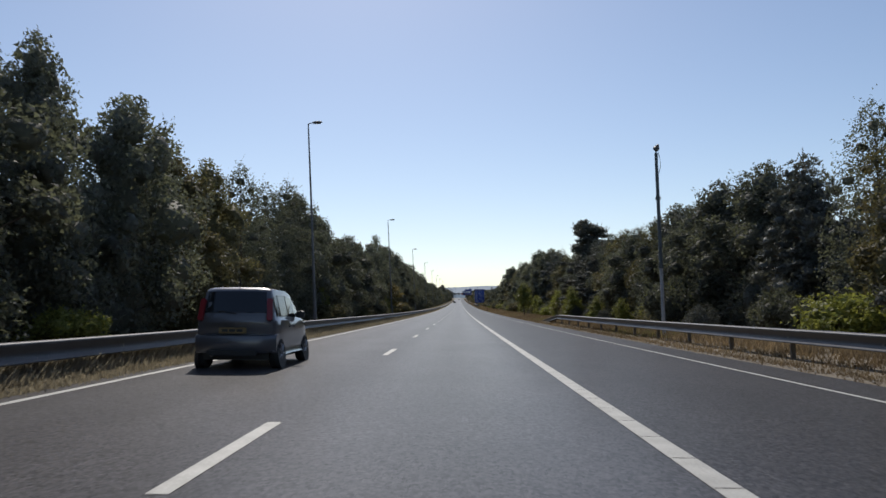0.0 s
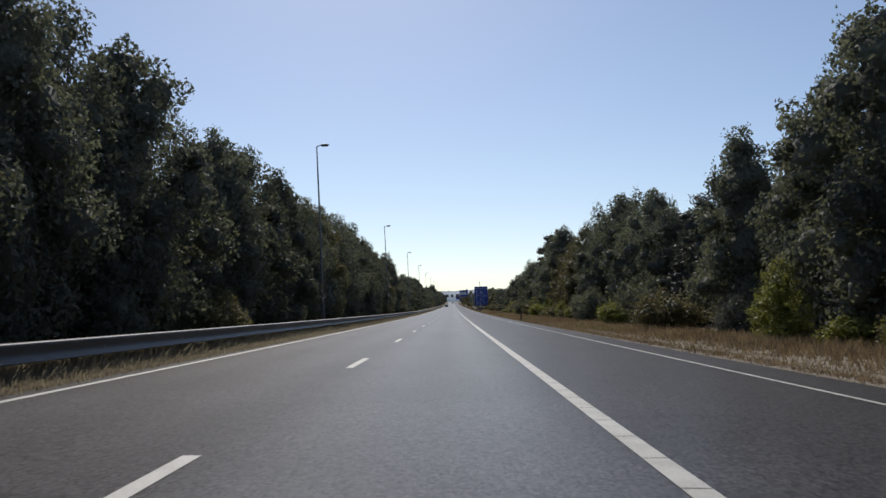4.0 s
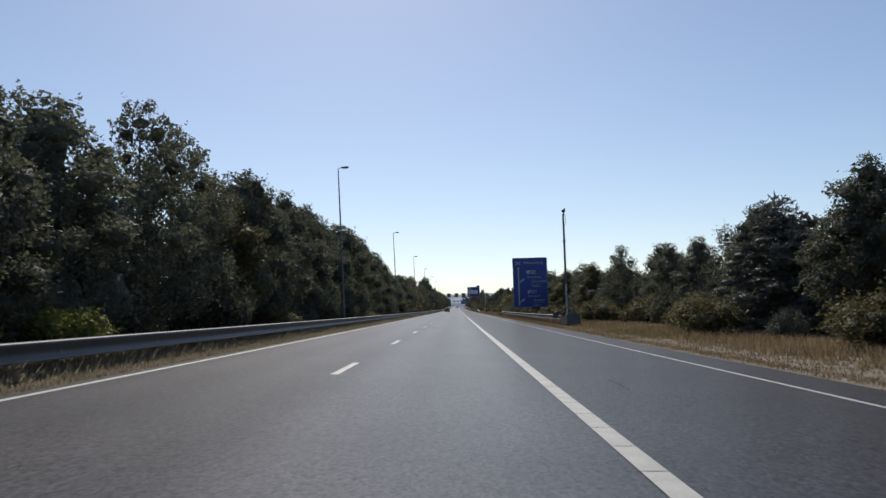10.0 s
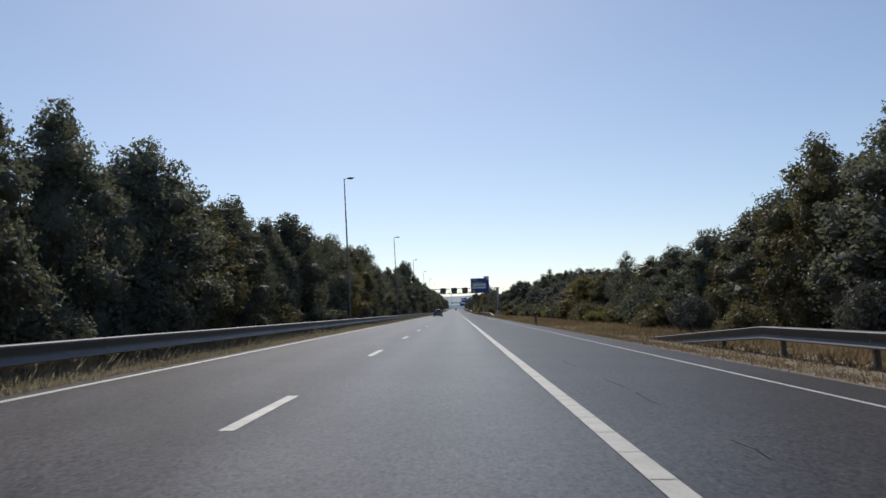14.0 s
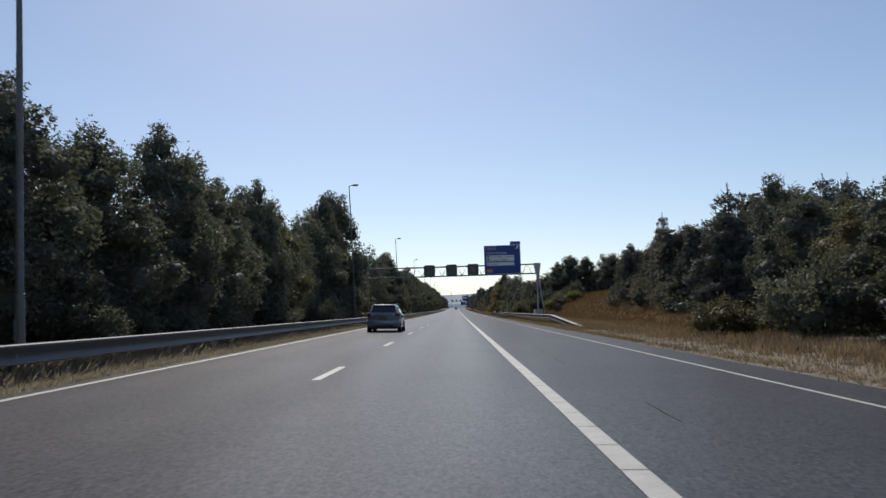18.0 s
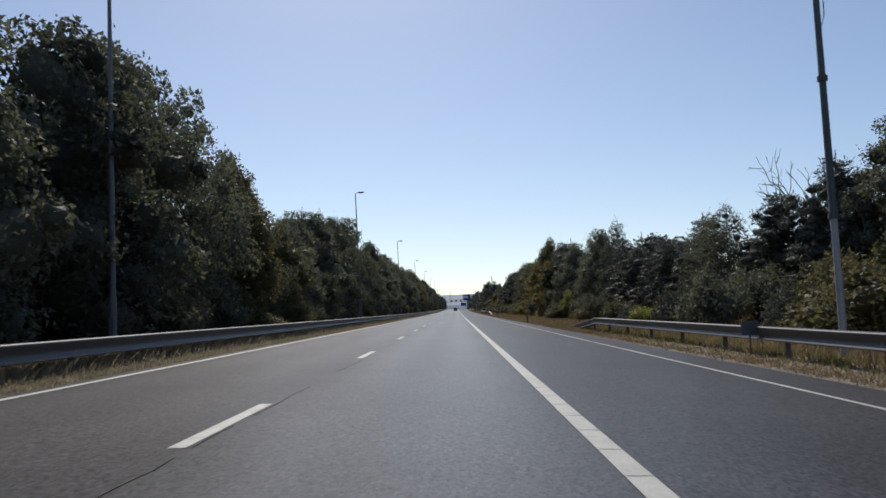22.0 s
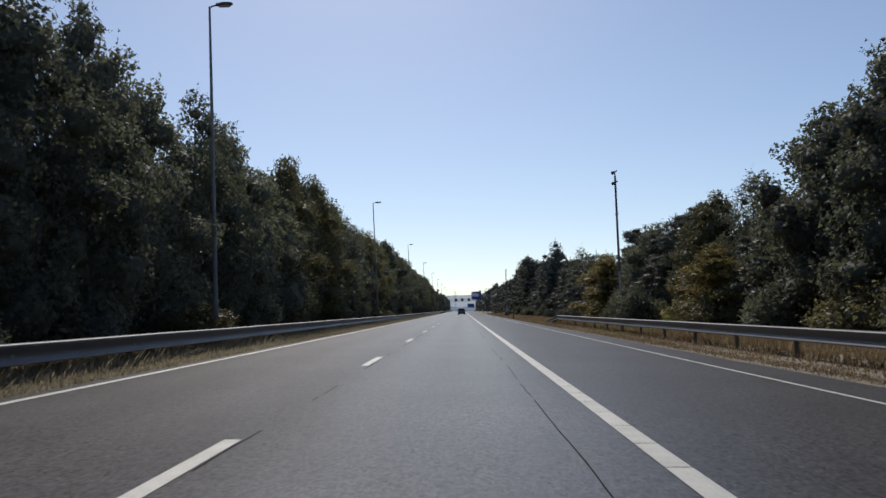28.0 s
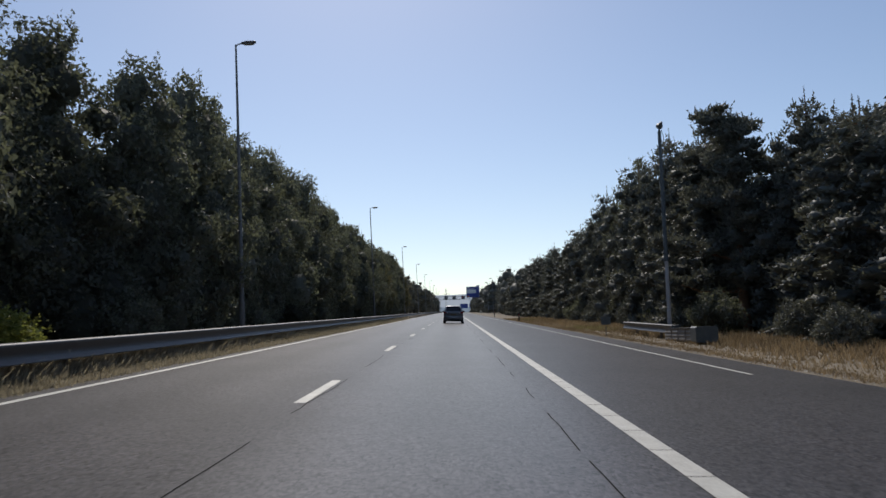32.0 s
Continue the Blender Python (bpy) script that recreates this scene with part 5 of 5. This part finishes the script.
woods("woods", 11.5, 21, 1060, 1500, 4.0, lambda y: 12.0, "far pine woods along the motorway", NEEDLE, leaves=330)


def bare_tree(x, y, tall, label):
    base = thing("bare_tree", label, "tree", x, y)

    def grow(g, p, d, ln, r):
        p, d = Vector(p), Vector(d).normalized()
        e = p + d * ln * 0.42 + Vector(rng.normal(size=3)) * 0.06 * ln
        g.tube([p, (p + e) / 2 + Vector(rng.normal(size=3)) * 0.03 * ln, e], [r, r * 0.8, r * 0.62], 5, cap=False)
        return [(e, d * 0.9 + Vector(rng.normal(size=3)) * 0.42 + Vector((0, 0, 0.15)), ln * 0.62, r * 0.55) for _ in range(3)]
    trunk = Geo()
    for start in grow(trunk, (0, 0, -0.3), (0, 0, 1), tall, 0.09):
        limb, tips = Geo(), [start]
        for depth in range(3):
            tips = [q for tip in tips for q in grow(limb, *tip)]
        part("limb", limb, BARK, base, "leafless grey limb with thin twigs", smooth_angle=60)
    part("trunk", trunk, BARK, base, smooth_angle=60)
    return base


bare_tree(-15.0, 300.5, 6.0, "nearly leafless young tree among shrubs")
bare_tree(-15.5, 292.5, 7.5, "nearly leafless young tree among shrubs")
bare_tree(-18.0, 618.0, 9.5, "leafless grey tree at the woodland edge")
bare_tree(17.5, 664.0, 8.0, "thin grey birch with few leaves")
bare_tree(19.5, 668.0, 8.0, "thin grey birch with few leaves")


# ---- dry grass ----
def grass_patch(wide, long, tufts, mat, low=0.12, high=0.5, edge=True, ramp=1.6):
    c = np.stack([rng.random(tufts) * wide, (rng.random(tufts) - 0.5) * long], 1)
    if edge:
        k = tufts // 4
        c[:k, 0] = np.abs(rng.normal(size=k)) * 0.35
    per = 6
    cc = np.repeat(c, per, 0) + rng.normal(size=(tufts * per, 2)) * 0.10
    n = len(cc)
    grow = np.clip(cc[:, 0] / ramp, 0.25, 1.0)
    h = (low + (high - low) * rng.random(n) ** 1.4) * grow
    lean = rng.normal(size=(n, 2)) * 0.35 * h[:, None]
    a = rng.random(n) * 6.283
    w = (0.010 + 0.012 * rng.random(n)) * (0.7 + 0.6 * grow)
    du = np.stack([np.cos(a) * w, np.sin(a) * w], 1)
    z = np.zeros(n)
    v = np.stack([np.stack([cc[:, 0] - du[:, 0], cc[:, 1] - du[:, 1], z - 0.03], 1), np.stack([cc[:, 0] + du[:, 0], cc[:, 1] + du[:, 1], z - 0.03], 1),
                  np.stack([cc[:, 0] + lean[:, 0], cc[:, 1] + lean[:, 1], h], 1)], 1).reshape(-1, 3)
    return raw_mesh("grass", v, np.arange(3 * n).reshape(n, 3), mat)


right_grass = [grass_patch(6.4, 10.4, 1500, STRAW, 0.06, 0.40, True, 2.6) for _ in range(3)]
left_grass = [grass_patch(3.6, 10.4, 1100, VERGE_GRASS, 0.14, 0.36, True, 0.35) for _ in range(3)]
front_strip = [grass_patch(0.62, 10.4, 2400, VERGE_GRASS, 0.16, 0.44, False, 0.42) for _ in range(2)]
green_strip = [grass_patch(3.4, 10.4, 420, GRASS, 0.06, 0.26, False) for _ in range(2)]
DRY = "tufts of tall dry straw-coloured grass on the verge"
for k in range(102):
    y = 10.0 * k - 4
    tilt = math.degrees(math.atan(slope(y)))
    ob = tagged(new("dry_grass", right_grass[k % 3]), DRY, "grass", kind="stuff")
    ob.matrix_basis = pose(ROAD_R + 0.16, y, G(ROAD_R, y) + 0.01, tilt, math.degrees(CROSS), 0)
    ob = tagged(new("dry_grass", left_grass[k % 3]), "tufts of dry grass between the edge line and the median woods", "grass", kind="stuff")
    ob.matrix_basis = pose(ROAD_L - 0.05, y, G(ROAD_L, y) + 0.01, tilt, math.degrees(CROSS), 0) @ Matrix.Diagonal((-1, 1, 1, 1))
    ob = tagged(new("dry_grass", front_strip[k % 2]), "dense strip of straw grass along the foot of the guard rail", "grass", kind="stuff")
    ob.matrix_basis = pose(ROAD_L - 0.03, y, G(ROAD_L, y) + 0.01, tilt, math.degrees(CROSS), 0) @ Matrix.Diagonal((-1, 1, 1, 1))
    if 560 < y < 690 or k % 4 == 0:
        ob = tagged(new("green_grass", green_strip[k % 2]), "short greener grass along the guard rail", "grass", kind="stuff")
        ob.matrix_basis = pose(5.0, y, G(5.0, y) + 0.01, tilt, math.degrees(CROSS), 0)


def grass_field(x0, x1, y0, y1, tufts, mat, low, high):
    """Grass on uneven ground, one mesh, each tuft on the slope."""
    c = np.stack([x0 + (x1 - x0) * rng.random(tufts), y0 + (y1 - y0) * rng.random(tufts)], 1)
    per = 6
    g = np.repeat(np.array([G(float(x), float(y)) for x, y in c]), per)
    cc = np.repeat(c, per, 0) + rng.normal(size=(tufts * per, 2)) * 0.12
    n = len(cc)
    h = low + (high - low) * rng.random(n) ** 1.4
    lean = rng.normal(size=(n, 2)) * 0.4 * h[:, None]
    a = rng.random(n) * 6.283
    w = 0.012 + 0.014 * rng.random(n)
    du = np.stack([np.cos(a) * w, np.sin(a) * w], 1)
    v = np.stack([np.column_stack([cc - du, g - 0.05]), np.column_stack([cc + du, g - 0.05]), np.column_stack([cc + lean, g + h])], 1).reshape(-1, 3)
    return raw_mesh("dry_grass", v, np.arange(3 * n).reshape(n, 3), mat)


tagged(new("dry_grass", grass_field(9.0, 26.0, 542, 700, 30000, HEATHER, 0.10, 0.42)), "brown dry grass and heather on the bank", "grass", kind="stuff")

# ---- loose stones along the pavement's edge ----
def gravel_patch(count, wide, long):
    c = np.stack([np.abs(rng.normal(size=count)) * wide, (rng.random(count) - 0.5) * long, np.zeros(count)], 1)
    r = 0.009 + 0.018 * rng.random(count) ** 2
    corner = np.array([(1, 0, -0.2), (-0.5, 0.87, -0.2), (-0.5, -0.87, -0.2), (0.1, 0.1, 0.9)])
    v = (c[:, None, :] + (corner[None] + rng.normal(size=(count, 4, 3)) * 0.22) * r[:, None, None]).reshape(-1, 3)
    f = np.array([(0, 1, 3), (1, 2, 3), (2, 0, 3)])
    return raw_mesh("gravel", v, (f[None] + 4 * np.arange(count)[:, None, None]).reshape(-1, 3), GRAVEL)


stones = [gravel_patch(420, 0.26, 10.2) for _ in range(3)]
for k in range(100):
    y = 10.0 * k - 2
    ob = tagged(new("gravel", stones[k % 3]), "pale loose grit along the broken pavement edge", "gravel", kind="stuff")
    ob.matrix_basis = pose(ROAD_R + 0.02, y, G(ROAD_R, y) + 0.012, math.degrees(math.atan(slope(y))), math.degrees(CROSS), 0)


# ---- wire fence along the top of the bank ----
fence = thing("wire_fence", "wire fence on dark wooden posts along the bank", "fence", 21.5, 600.0)
fence_inv = fence.matrix_basis.inverted()
stake = Geo().tube([(0, 0, -0.4), (0.01, 0, 0.8), (0, 0.01, 1.75)], [0.055, 0.05, 0.045], 7).mesh("post", BARK, 40)
fence_y = [556 + 5.5 * k for k in range(18)]
for y in fence_y:
    p = part("post", stake, None, fence)
    p.matrix_basis = fence_inv @ pose(21.5, y, G(21.5, y), 1.5 * math.sin(y), 1.5 * math.cos(3 * y), 0)
for h in (0.35, 0.75, 1.15, 1.6):
    part("wire", Geo().tube([fence_inv @ Vector((21.44, y, G(21.5, y) + h)) for y in fence_y], 0.006, 4), POSTS, fence)

# a small leaning post on the bank
post = thing("leaning_post", "short pale leaning post with a round disc on the bank", "post", 20.5, 639.4, z=G(20.5, 639.4), turn=0)
part("pole", Geo().tube([(0, 0, -0.2), (-0.18, 0, 1.0)], 0.03, 8), GALV, post, smooth_angle=40)
part("disc", Geo().tube([(-0.19, -0.02, 1.1), (-0.19, 0.02, 1.1)], 0.13, 14), WHITE, post, "pale round disc", smooth_angle=40)


# ---- cars ----
SILVER_BLUE = material("blue_grey_car_paint", (0.185, 0.205, 0.225), (0.20, 0.22, 0.24), scale=2, rough=0.38, metal=0.35, coat=0.8)
DARK_GREY = material("dark_grey_car_paint", (0.105, 0.105, 0.115), (0.115, 0.115, 0.125), scale=2, rough=0.34, metal=0.4, coat=0.8)
PALE_GREY = material("silver_car_paint", (0.15, 0.155, 0.17), (0.165, 0.17, 0.185), scale=2, rough=0.32, metal=0.55, coat=0.8)
TINT = material("dark_car_glass", (0.012, 0.014, 0.018), (0.014, 0.016, 0.02), scale=2, rough=0.06, rough2=0.09, spec=0.6)
RUBBER = material("tyre_rubber", (0.018, 0.018, 0.018), (0.028, 0.028, 0.027), scale=8, rough=0.8)
PLASTIC = material("black_plastic", (0.02, 0.02, 0.021), (0.03, 0.03, 0.03), scale=6, rough=0.55)
TAIL = material("tail_light_red", (0.24, 0.022, 0.026), (0.20, 0.018, 0.022), scale=6, rough=0.15, rough2=0.2)
CLEAR = material("clear_lamp_plastic", (0.62, 0.62, 0.62), (0.55, 0.55, 0.55), scale=6, rough=0.15, rough2=0.2)
ALLOY = material("wheel_alloy", (0.42, 0.43, 0.44), (0.36, 0.37, 0.38), scale=5, rough=0.35, metal=0.8)
PLATE = material("yellow_plate", (0.22, 0.15, 0.06), (0.20, 0.135, 0.055), scale=4, rough=0.5)


def spline(rows, closed):
    """Doubles a row of points, or of rings, along a smooth curve."""
    rows = np.array(rows, dtype=float)
    n = len(rows)
    out = []
    for i in range(n if closed else n - 1):
        at = (lambda k: k % n) if closed else (lambda k: min(max(k, 0), n - 1))
        p0, p1, p2, p3 = rows[at(i - 1)], rows[at(i)], rows[at(i + 1)], rows[at(i + 2)]
        out += [p1, 0.5625 * (p1 + p2) - 0.0625 * (p0 + p3)]
    return np.array(out if closed else out + [rows[-1]])


def car(name, label, x, y, paint, wide, stations, wheel_r, wheel_y, belt_edge, lamp_z, rails=False, spoiler=True, tail_w=0.28, high_lamps=False):
    """A car heading along +y with its tail at y. stations: along, half-width factor, belt height, top height, top half-width factor."""
    base = thing(name, label, "car", x, y, z=zroad(y) - CROSS * x)
    base.matrix_basis = pose(x, y, zroad(y) - CROSS * x, math.degrees(math.atan(slope(y))), math.degrees(CROSS), 0)
    hw = wide / 2
    length = stations[-1][0]

    def bowed(x, s):
        """Tail and nose are rounded in plan."""
        k = (abs(x) / hw) ** 3
        return s + 0.26 * k * max(0.0, 1 - s / 0.8) - 0.3 * k * max(0.0, 1 - (length - s) / 0.9)
    rings = []
    for s, k, belt, top, tk in stations:
        low = 0.22 if 0.3 < s < stations[-1][0] - 0.4 else 0.30
        side = [(hw * k * 0.86, low), (hw * k * 0.97, low + 0.10), (hw * k, min(0.62, belt - 0.1)), (hw * k * 0.985, belt - 0.03),
                (hw * (k * 0.955), belt), (hw * tk * 1.02, top - 0.10 if top - belt > 0.15 else top - 0.015), (hw * tk * 0.93, top - 0.025), (hw * tk * 0.55, top)]
        ring = [(a, bowed(a, s), b) for a, b in side] + [(-a, bowed(a, s), b) for a, b in reversed(side)]
        rings.append(ring)
    body = part("body", Geo().loft([spline(r, True) for r in spline(rings, False)]), paint, base, smooth_angle=55)
    glass = [i for i in range(len(stations) - 1) if stations[i][3] - stations[i][2] > 0.2 and stations[i + 1][3] - stations[i + 1][2] > 0.2]

    def skin(i, f, u, side):
        """A point of the cabin's side between two stations, u from belt to roof."""
        a, b = [Vector(rings[j][4]).lerp(Vector(rings[j][5]), u) for j in (i, i + 1)]
        p = a.lerp(b, f)
        return Vector((side * (p.x + 0.014), p.y, p.z))
    for side in (-1, 1):
        for i in glass:
            for f0, f1 in ((0.05, 0.95),):
                q = [skin(i, f0, 0.10, side), skin(i, f1, 0.10, side), skin(i, f1, 0.93, side), skin(i, f0, 0.93, side)]
                g = Geo()
                off = Vector((-side * 0.012, 0, 0))
                g.add(q + [p + off for p in q], [(0, 1, 2, 3), (7, 6, 5, 4), (0, 4, 5, 1), (1, 5, 6, 2), (2, 6, 7, 3), (3, 7, 4, 0)])
                part("side_window", g, TINT, body, "dark side window")
    # rear window on the slanted tail, and the windscreen
    lo, hi = rings[1], rings[2]
    def slab(a, b, u0, u1, w, name, mat, lift, lbl):
        g = Geo()
        pa, pb = Vector((0, a[7][1], a[7][2])), Vector((0, b[7][1], b[7][2]))
        d = (pb - pa).normalized()
        nrm = Vector((0, -d.z, d.y)) if lift > 0 else Vector((0, d.z, -d.y))
        nrm = nrm if nrm.z > -0.2 else -nrm
        q = []
        for u in (u0, u1):
            c = pa.lerp(pb, u) + nrm * abs(lift)
            ww = (a[6][0] * (1 - u) + b[6][0] * u) * w
            q += [(x, c.y + bowed(x, c.y) - bowed(0, c.y), c.z + 0.018 * (1 - (x / ww) ** 2)) for x in (-ww, -ww * 0.6, ww * 0.6, ww)]
        back = [(p[0], p[1] - nrm.y * 0.02, p[2] - nrm.z * 0.02) for p in q]
        fs = [(k, k + 1, k + 5, k + 4) for k in range(3)] + [(k + 12, k + 13, k + 9, k + 8) for k in range(3)]
        g.add(q + back, fs + [(0, 8, 9, 1), (4, 5, 13, 12), (0, 4, 12, 8), (3, 11, 15, 7)])
        return part(name, g, mat, body, lbl, smooth_angle=40)
    slab(lo, hi, 0.10, 0.90, 0.94, "rear_window", TINT, 0.045, "dark tinted rear window")
    w0 = max(glass) + 1
    slab(rings[w0], rings[w0 + 1], 0.08, 0.94, 0.95, "windscreen", TINT, 0.04, "dark windscreen")
    if spoiler:
        g = Geo()
        r = stations[2]
        g.box(-hw * r[4] * 0.9, hw * r[4] * 0.9, r[0] - 0.13, r[0] + 0.05, r[3] - 0.02, r[3] + 0.025, 0.018)
        part("roof_spoiler", g, paint, base)
    # bumper, plate, lamps
    g = Geo()
    rims = []
    for k in range(-6, 7):
        x = hw * 0.985 * math.sin(k * math.pi / 12)
        y0 = bowed(x, 0.0) - 0.05
        rims.append([(x, y0 + a, z) for a, z in ((0.30, 0.30), (0.06, 0.30), (0.015, 0.36), (0.0, 0.46), (0.0, 0.56), (0.025, 0.63), (0.08, 0.66), (0.30, 0.66))])
    g.loft(rims)
    bumper = part("rear_bumper", g, paint, base, smooth_angle=40)
    g = Geo()
    g.box(-hw * 0.6, hw * 0.6, -0.075, 0.1, 0.27, 0.36, 0.03)
    part("bumper_insert", g, PLASTIC, bumper, "black plastic insert")
    g = Geo()
    g.box(-hw * 0.3, hw * 0.3, -0.074, -0.068, 0.68 - 0.0, 0.80)
    zp = stations[1][2] - 0.26
    g = Geo()
    g.box(-0.26, 0.26, -0.028, -0.002, zp, zp + 0.11, 0.012)
    plate = part("number_plate", g, PLATE, base, "yellow number plate")
    for k in range(3):
        g = Geo()
        g.box(-0.20 + 0.14 * k, -0.09 + 0.14 * k, -0.032, -0.0285, zp + 0.03, zp + 0.08)
        part("plate_bar", g, BLACK, plate)
    for side in (-1, 1):
        g = Geo()
        if high_lamps:
            g.box(-0.055, 0.055, -0.012, 0.16, 0.0, 0.44, 0.03)
            lamp = part("tail_light", g, TAIL, base, "tall red tail light", smooth_angle=40)
            lamp.matrix_basis = pose(side * hw * 0.845, 0.095, lamp_z, -17, 0, side * 14)
        else:
            out, inn = side * hw * 0.985, side * (hw - tail_w)
            za = lamp_z
            pts = [(out, za), (out, za + 0.17), (inn, za + 0.12), (inn, za + 0.03)]
            g.prism(pts if side < 0 else pts[::-1], -0.022, 0.26)
            g.v = [(px, py + bowed(px, 0.0) * 0.9, pz) for px, py, pz in g.v]
            lamp = part("tail_light", g, TAIL, base, "red wrap-around tail light", smooth_angle=20)
            g = Geo()
            pts = [(inn + side * 0.02, za + 0.035), (inn + side * 0.02, za + 0.105), (inn - side * 0.12, za + 0.085), (inn - side * 0.12, za + 0.05)]
            g.prism(pts if side < 0 else pts[::-1], -0.026, 0.05)
            g.v = [(px, py + bowed(px, 0.0) * 0.9, pz) for px, py, pz in g.v]
            part("reverse_light", g, CLEAR, lamp, "clear reversing light")
        # mirrors, handles, arches
        ym = stations[w0][0] + 0.05
        g = Geo()
        zb = stations[w0][2]
        g.loft([[(side * (hw * 0.93 + u), ym + dy * r, zb + 0.09 + dz * r) for dy, dz in ((-0.06, -0.07), (0.05, -0.08), (0.08, 0.02), (0.03, 0.09), (-0.06, 0.08))]
                for u, r in ((0.0, 0.35), (0.05, 0.75), (0.14, 1.0), (0.2, 0.7))])
        part("wing_mirror", g, PLASTIC if side > 0 else paint, base, smooth_angle=50)
        for yy in (0.33 * ym + 0.55, 0.72 * ym + 0.15):
            g = Geo()
            g.box(-0.012, 0.02, yy, yy + 0.17, zb - 0.16, zb - 0.125, 0.008)
            h = part("door_handle", g, ALLOY if rails else PLASTIC, base)
            h.location.x = side * hw * 0.985
    for yy in wheel_y:
        for side in (-1, 1):
            wx = side * (hw - 0.088)
            arch = Geo().tube([(wx + side * 0.02, yy, wheel_r), (wx + side * 0.097, yy, wheel_r + 0.01)], wheel_r * 1.14, 24)
            part("wheel_arch", arch, PLASTIC, base, "black wheel arch", smooth_angle=40)
            prof = ((-0.09, 0.72), (-0.095, 0.9), (-0.06, 1.0), (0.06, 1.0), (0.095, 0.9), (0.09, 0.70))
            rings2 = [[(wx + side * a, yy + math.cos(t) * r * wheel_r, wheel_r + math.sin(t) * r * wheel_r) for t in (2 * math.pi * k / 24 for k in range(24))] for a, r in prof]
            tyre = part("tyre", Geo().loft(rings2), RUBBER, base, "black rubber tyre", smooth_angle=40)
            g = Geo()
            g.tube([(wx + side * 0.085, yy, wheel_r), (wx + side * 0.097, yy, wheel_r)], wheel_r * 0.2, 12)
            for k in range(7):
                t = 2 * math.pi * k / 7
                a = Vector((wx + side * 0.094, yy + math.cos(t) * 0.04, wheel_r + math.sin(t) * 0.04))
                b = Vector((wx + side * 0.094, yy + math.cos(t) * wheel_r * 0.68, wheel_r + math.sin(t) * wheel_r * 0.68))
                g.tube([a, b], [0.024, 0.02], 5)
            part("rim", g, ALLOY, tyre, "alloy wheel spokes", smooth_angle=40)
    g = Geo()
    L = stations[-1][0]
    g.box(-hw * 0.8, hw * 0.8, 0.25, L - 0.25, 0.17, 0.32)
    part("underbody", g, BLACK, base)
    for k in (-1, 1):
        if rails:
            a, b = stations[2], stations[-5]
            pts = [(k * hw * a[4] * 0.86, a[0] + 0.1, a[3] - 0.01), (k * hw * a[4] * 0.88, a[0] + 0.35, a[3] + 0.035), (k * hw * a[4] * 0.90, 1.9, 1.51), (k * hw * a[4] * 0.86, 2.45, 1.43)]
            part("roof_rail", Geo().tube(pts, 0.022, 6), ALLOY, base, "silver roof rail", smooth_angle=40)
    part("antenna", Geo().tube([(0, stations[3][0] - 0.1, stations[3][3] - 0.01), (0, stations[3][0] - 0.22, stations[3][3] + (0.12 if not high_lamps else 0.30))], [0.012, 0.004], 5), BLACK, base)
    part("rear_wiper", Geo().tube([(0.05, stations[1][0] - 0.01, stations[1][3] + 0.05), (-0.3, stations[1][0] + 0.03, stations[1][3] + 0.10)], 0.010, 5), BLACK, base)
    part("exhaust", Geo().tube([(-hw * 0.5, 0.0, 0.26), (-hw * 0.5, 0.4, 0.26)], 0.028, 8), POSTS, base)
    return base


HATCH = ((0.0, 0.90, 0.86, 0.88, 0.84), (0.03, 0.95, 0.94, 1.00, 0.86), (0.24, 0.98, 0.95, 1.50, 0.80), (0.55, 1.0, 0.95, 1.545, 0.80), (1.25, 1.0, 0.94, 1.545, 0.80),
         (1.95, 1.0, 0.93, 1.47, 0.79), (2.62, 0.99, 0.92, 1.03, 0.86), (3.15, 0.96, 0.84, 0.93, 0.80), (3.45, 0.90, 0.70, 0.78, 0.75), (3.54, 0.80, 0.55, 0.60, 0.65))
ESTATE = ((0.0, 0.90, 0.88, 0.90, 0.86), (0.05, 0.96, 0.95, 1.00, 0.86), (0.52, 0.99, 0.96, 1.425, 0.74), (0.95, 1.0, 0.96, 1.465, 0.74), (1.75, 1.0, 0.94, 1.475, 0.75),
          (2.60, 1.0, 0.93, 1.40, 0.73), (3.35, 0.99, 0.92, 1.00, 0.84), (4.05, 0.95, 0.80, 0.88, 0.78), (4.42, 0.86, 0.66, 0.72, 0.70), (4.55, 0.74, 0.52, 0.56, 0.60))
CITY = ((0.0, 0.90, 0.88, 0.90, 0.86), (0.04, 0.96, 0.96, 1.02, 0.86), (0.42, 0.99, 0.97, 1.47, 0.77), (0.8, 1.0, 0.97, 1.53, 0.77), (1.5, 1.0, 0.95, 1.53, 0.78),
        (2.25, 1.0, 0.94, 1.45, 0.76), (2.95, 0.99, 0.93, 1.02, 0.84), (3.5, 0.95, 0.82, 0.9, 0.78), (3.85, 0.88, 0.68, 0.74, 0.70), (3.95, 0.78, 0.54, 0.58, 0.60))
car("small_hatchback", "small dark grey upright hatchback driving in the overtaking lane", -5.98, 14.3, DARK_GREY, 1.58, HATCH, 0.285, (0.58, 2.88), 0.95, 0.92, high_lamps=True, spoiler=False)
car("estate_car", "blue grey estate car with silver roof rails in the overtaking lane", -5.16, 550.9, SILVER_BLUE, 1.76, ESTATE, 0.315, (0.95, 3.55), 0.95, 0.84, rails=True, tail_w=0.27)
car("silver_hatchback", "silver grey hatchback driving ahead in the lane", -1.72, 976.0, PALE_GREY, 1.72, CITY, 0.305, (0.7, 3.2), 0.95, 0.86)
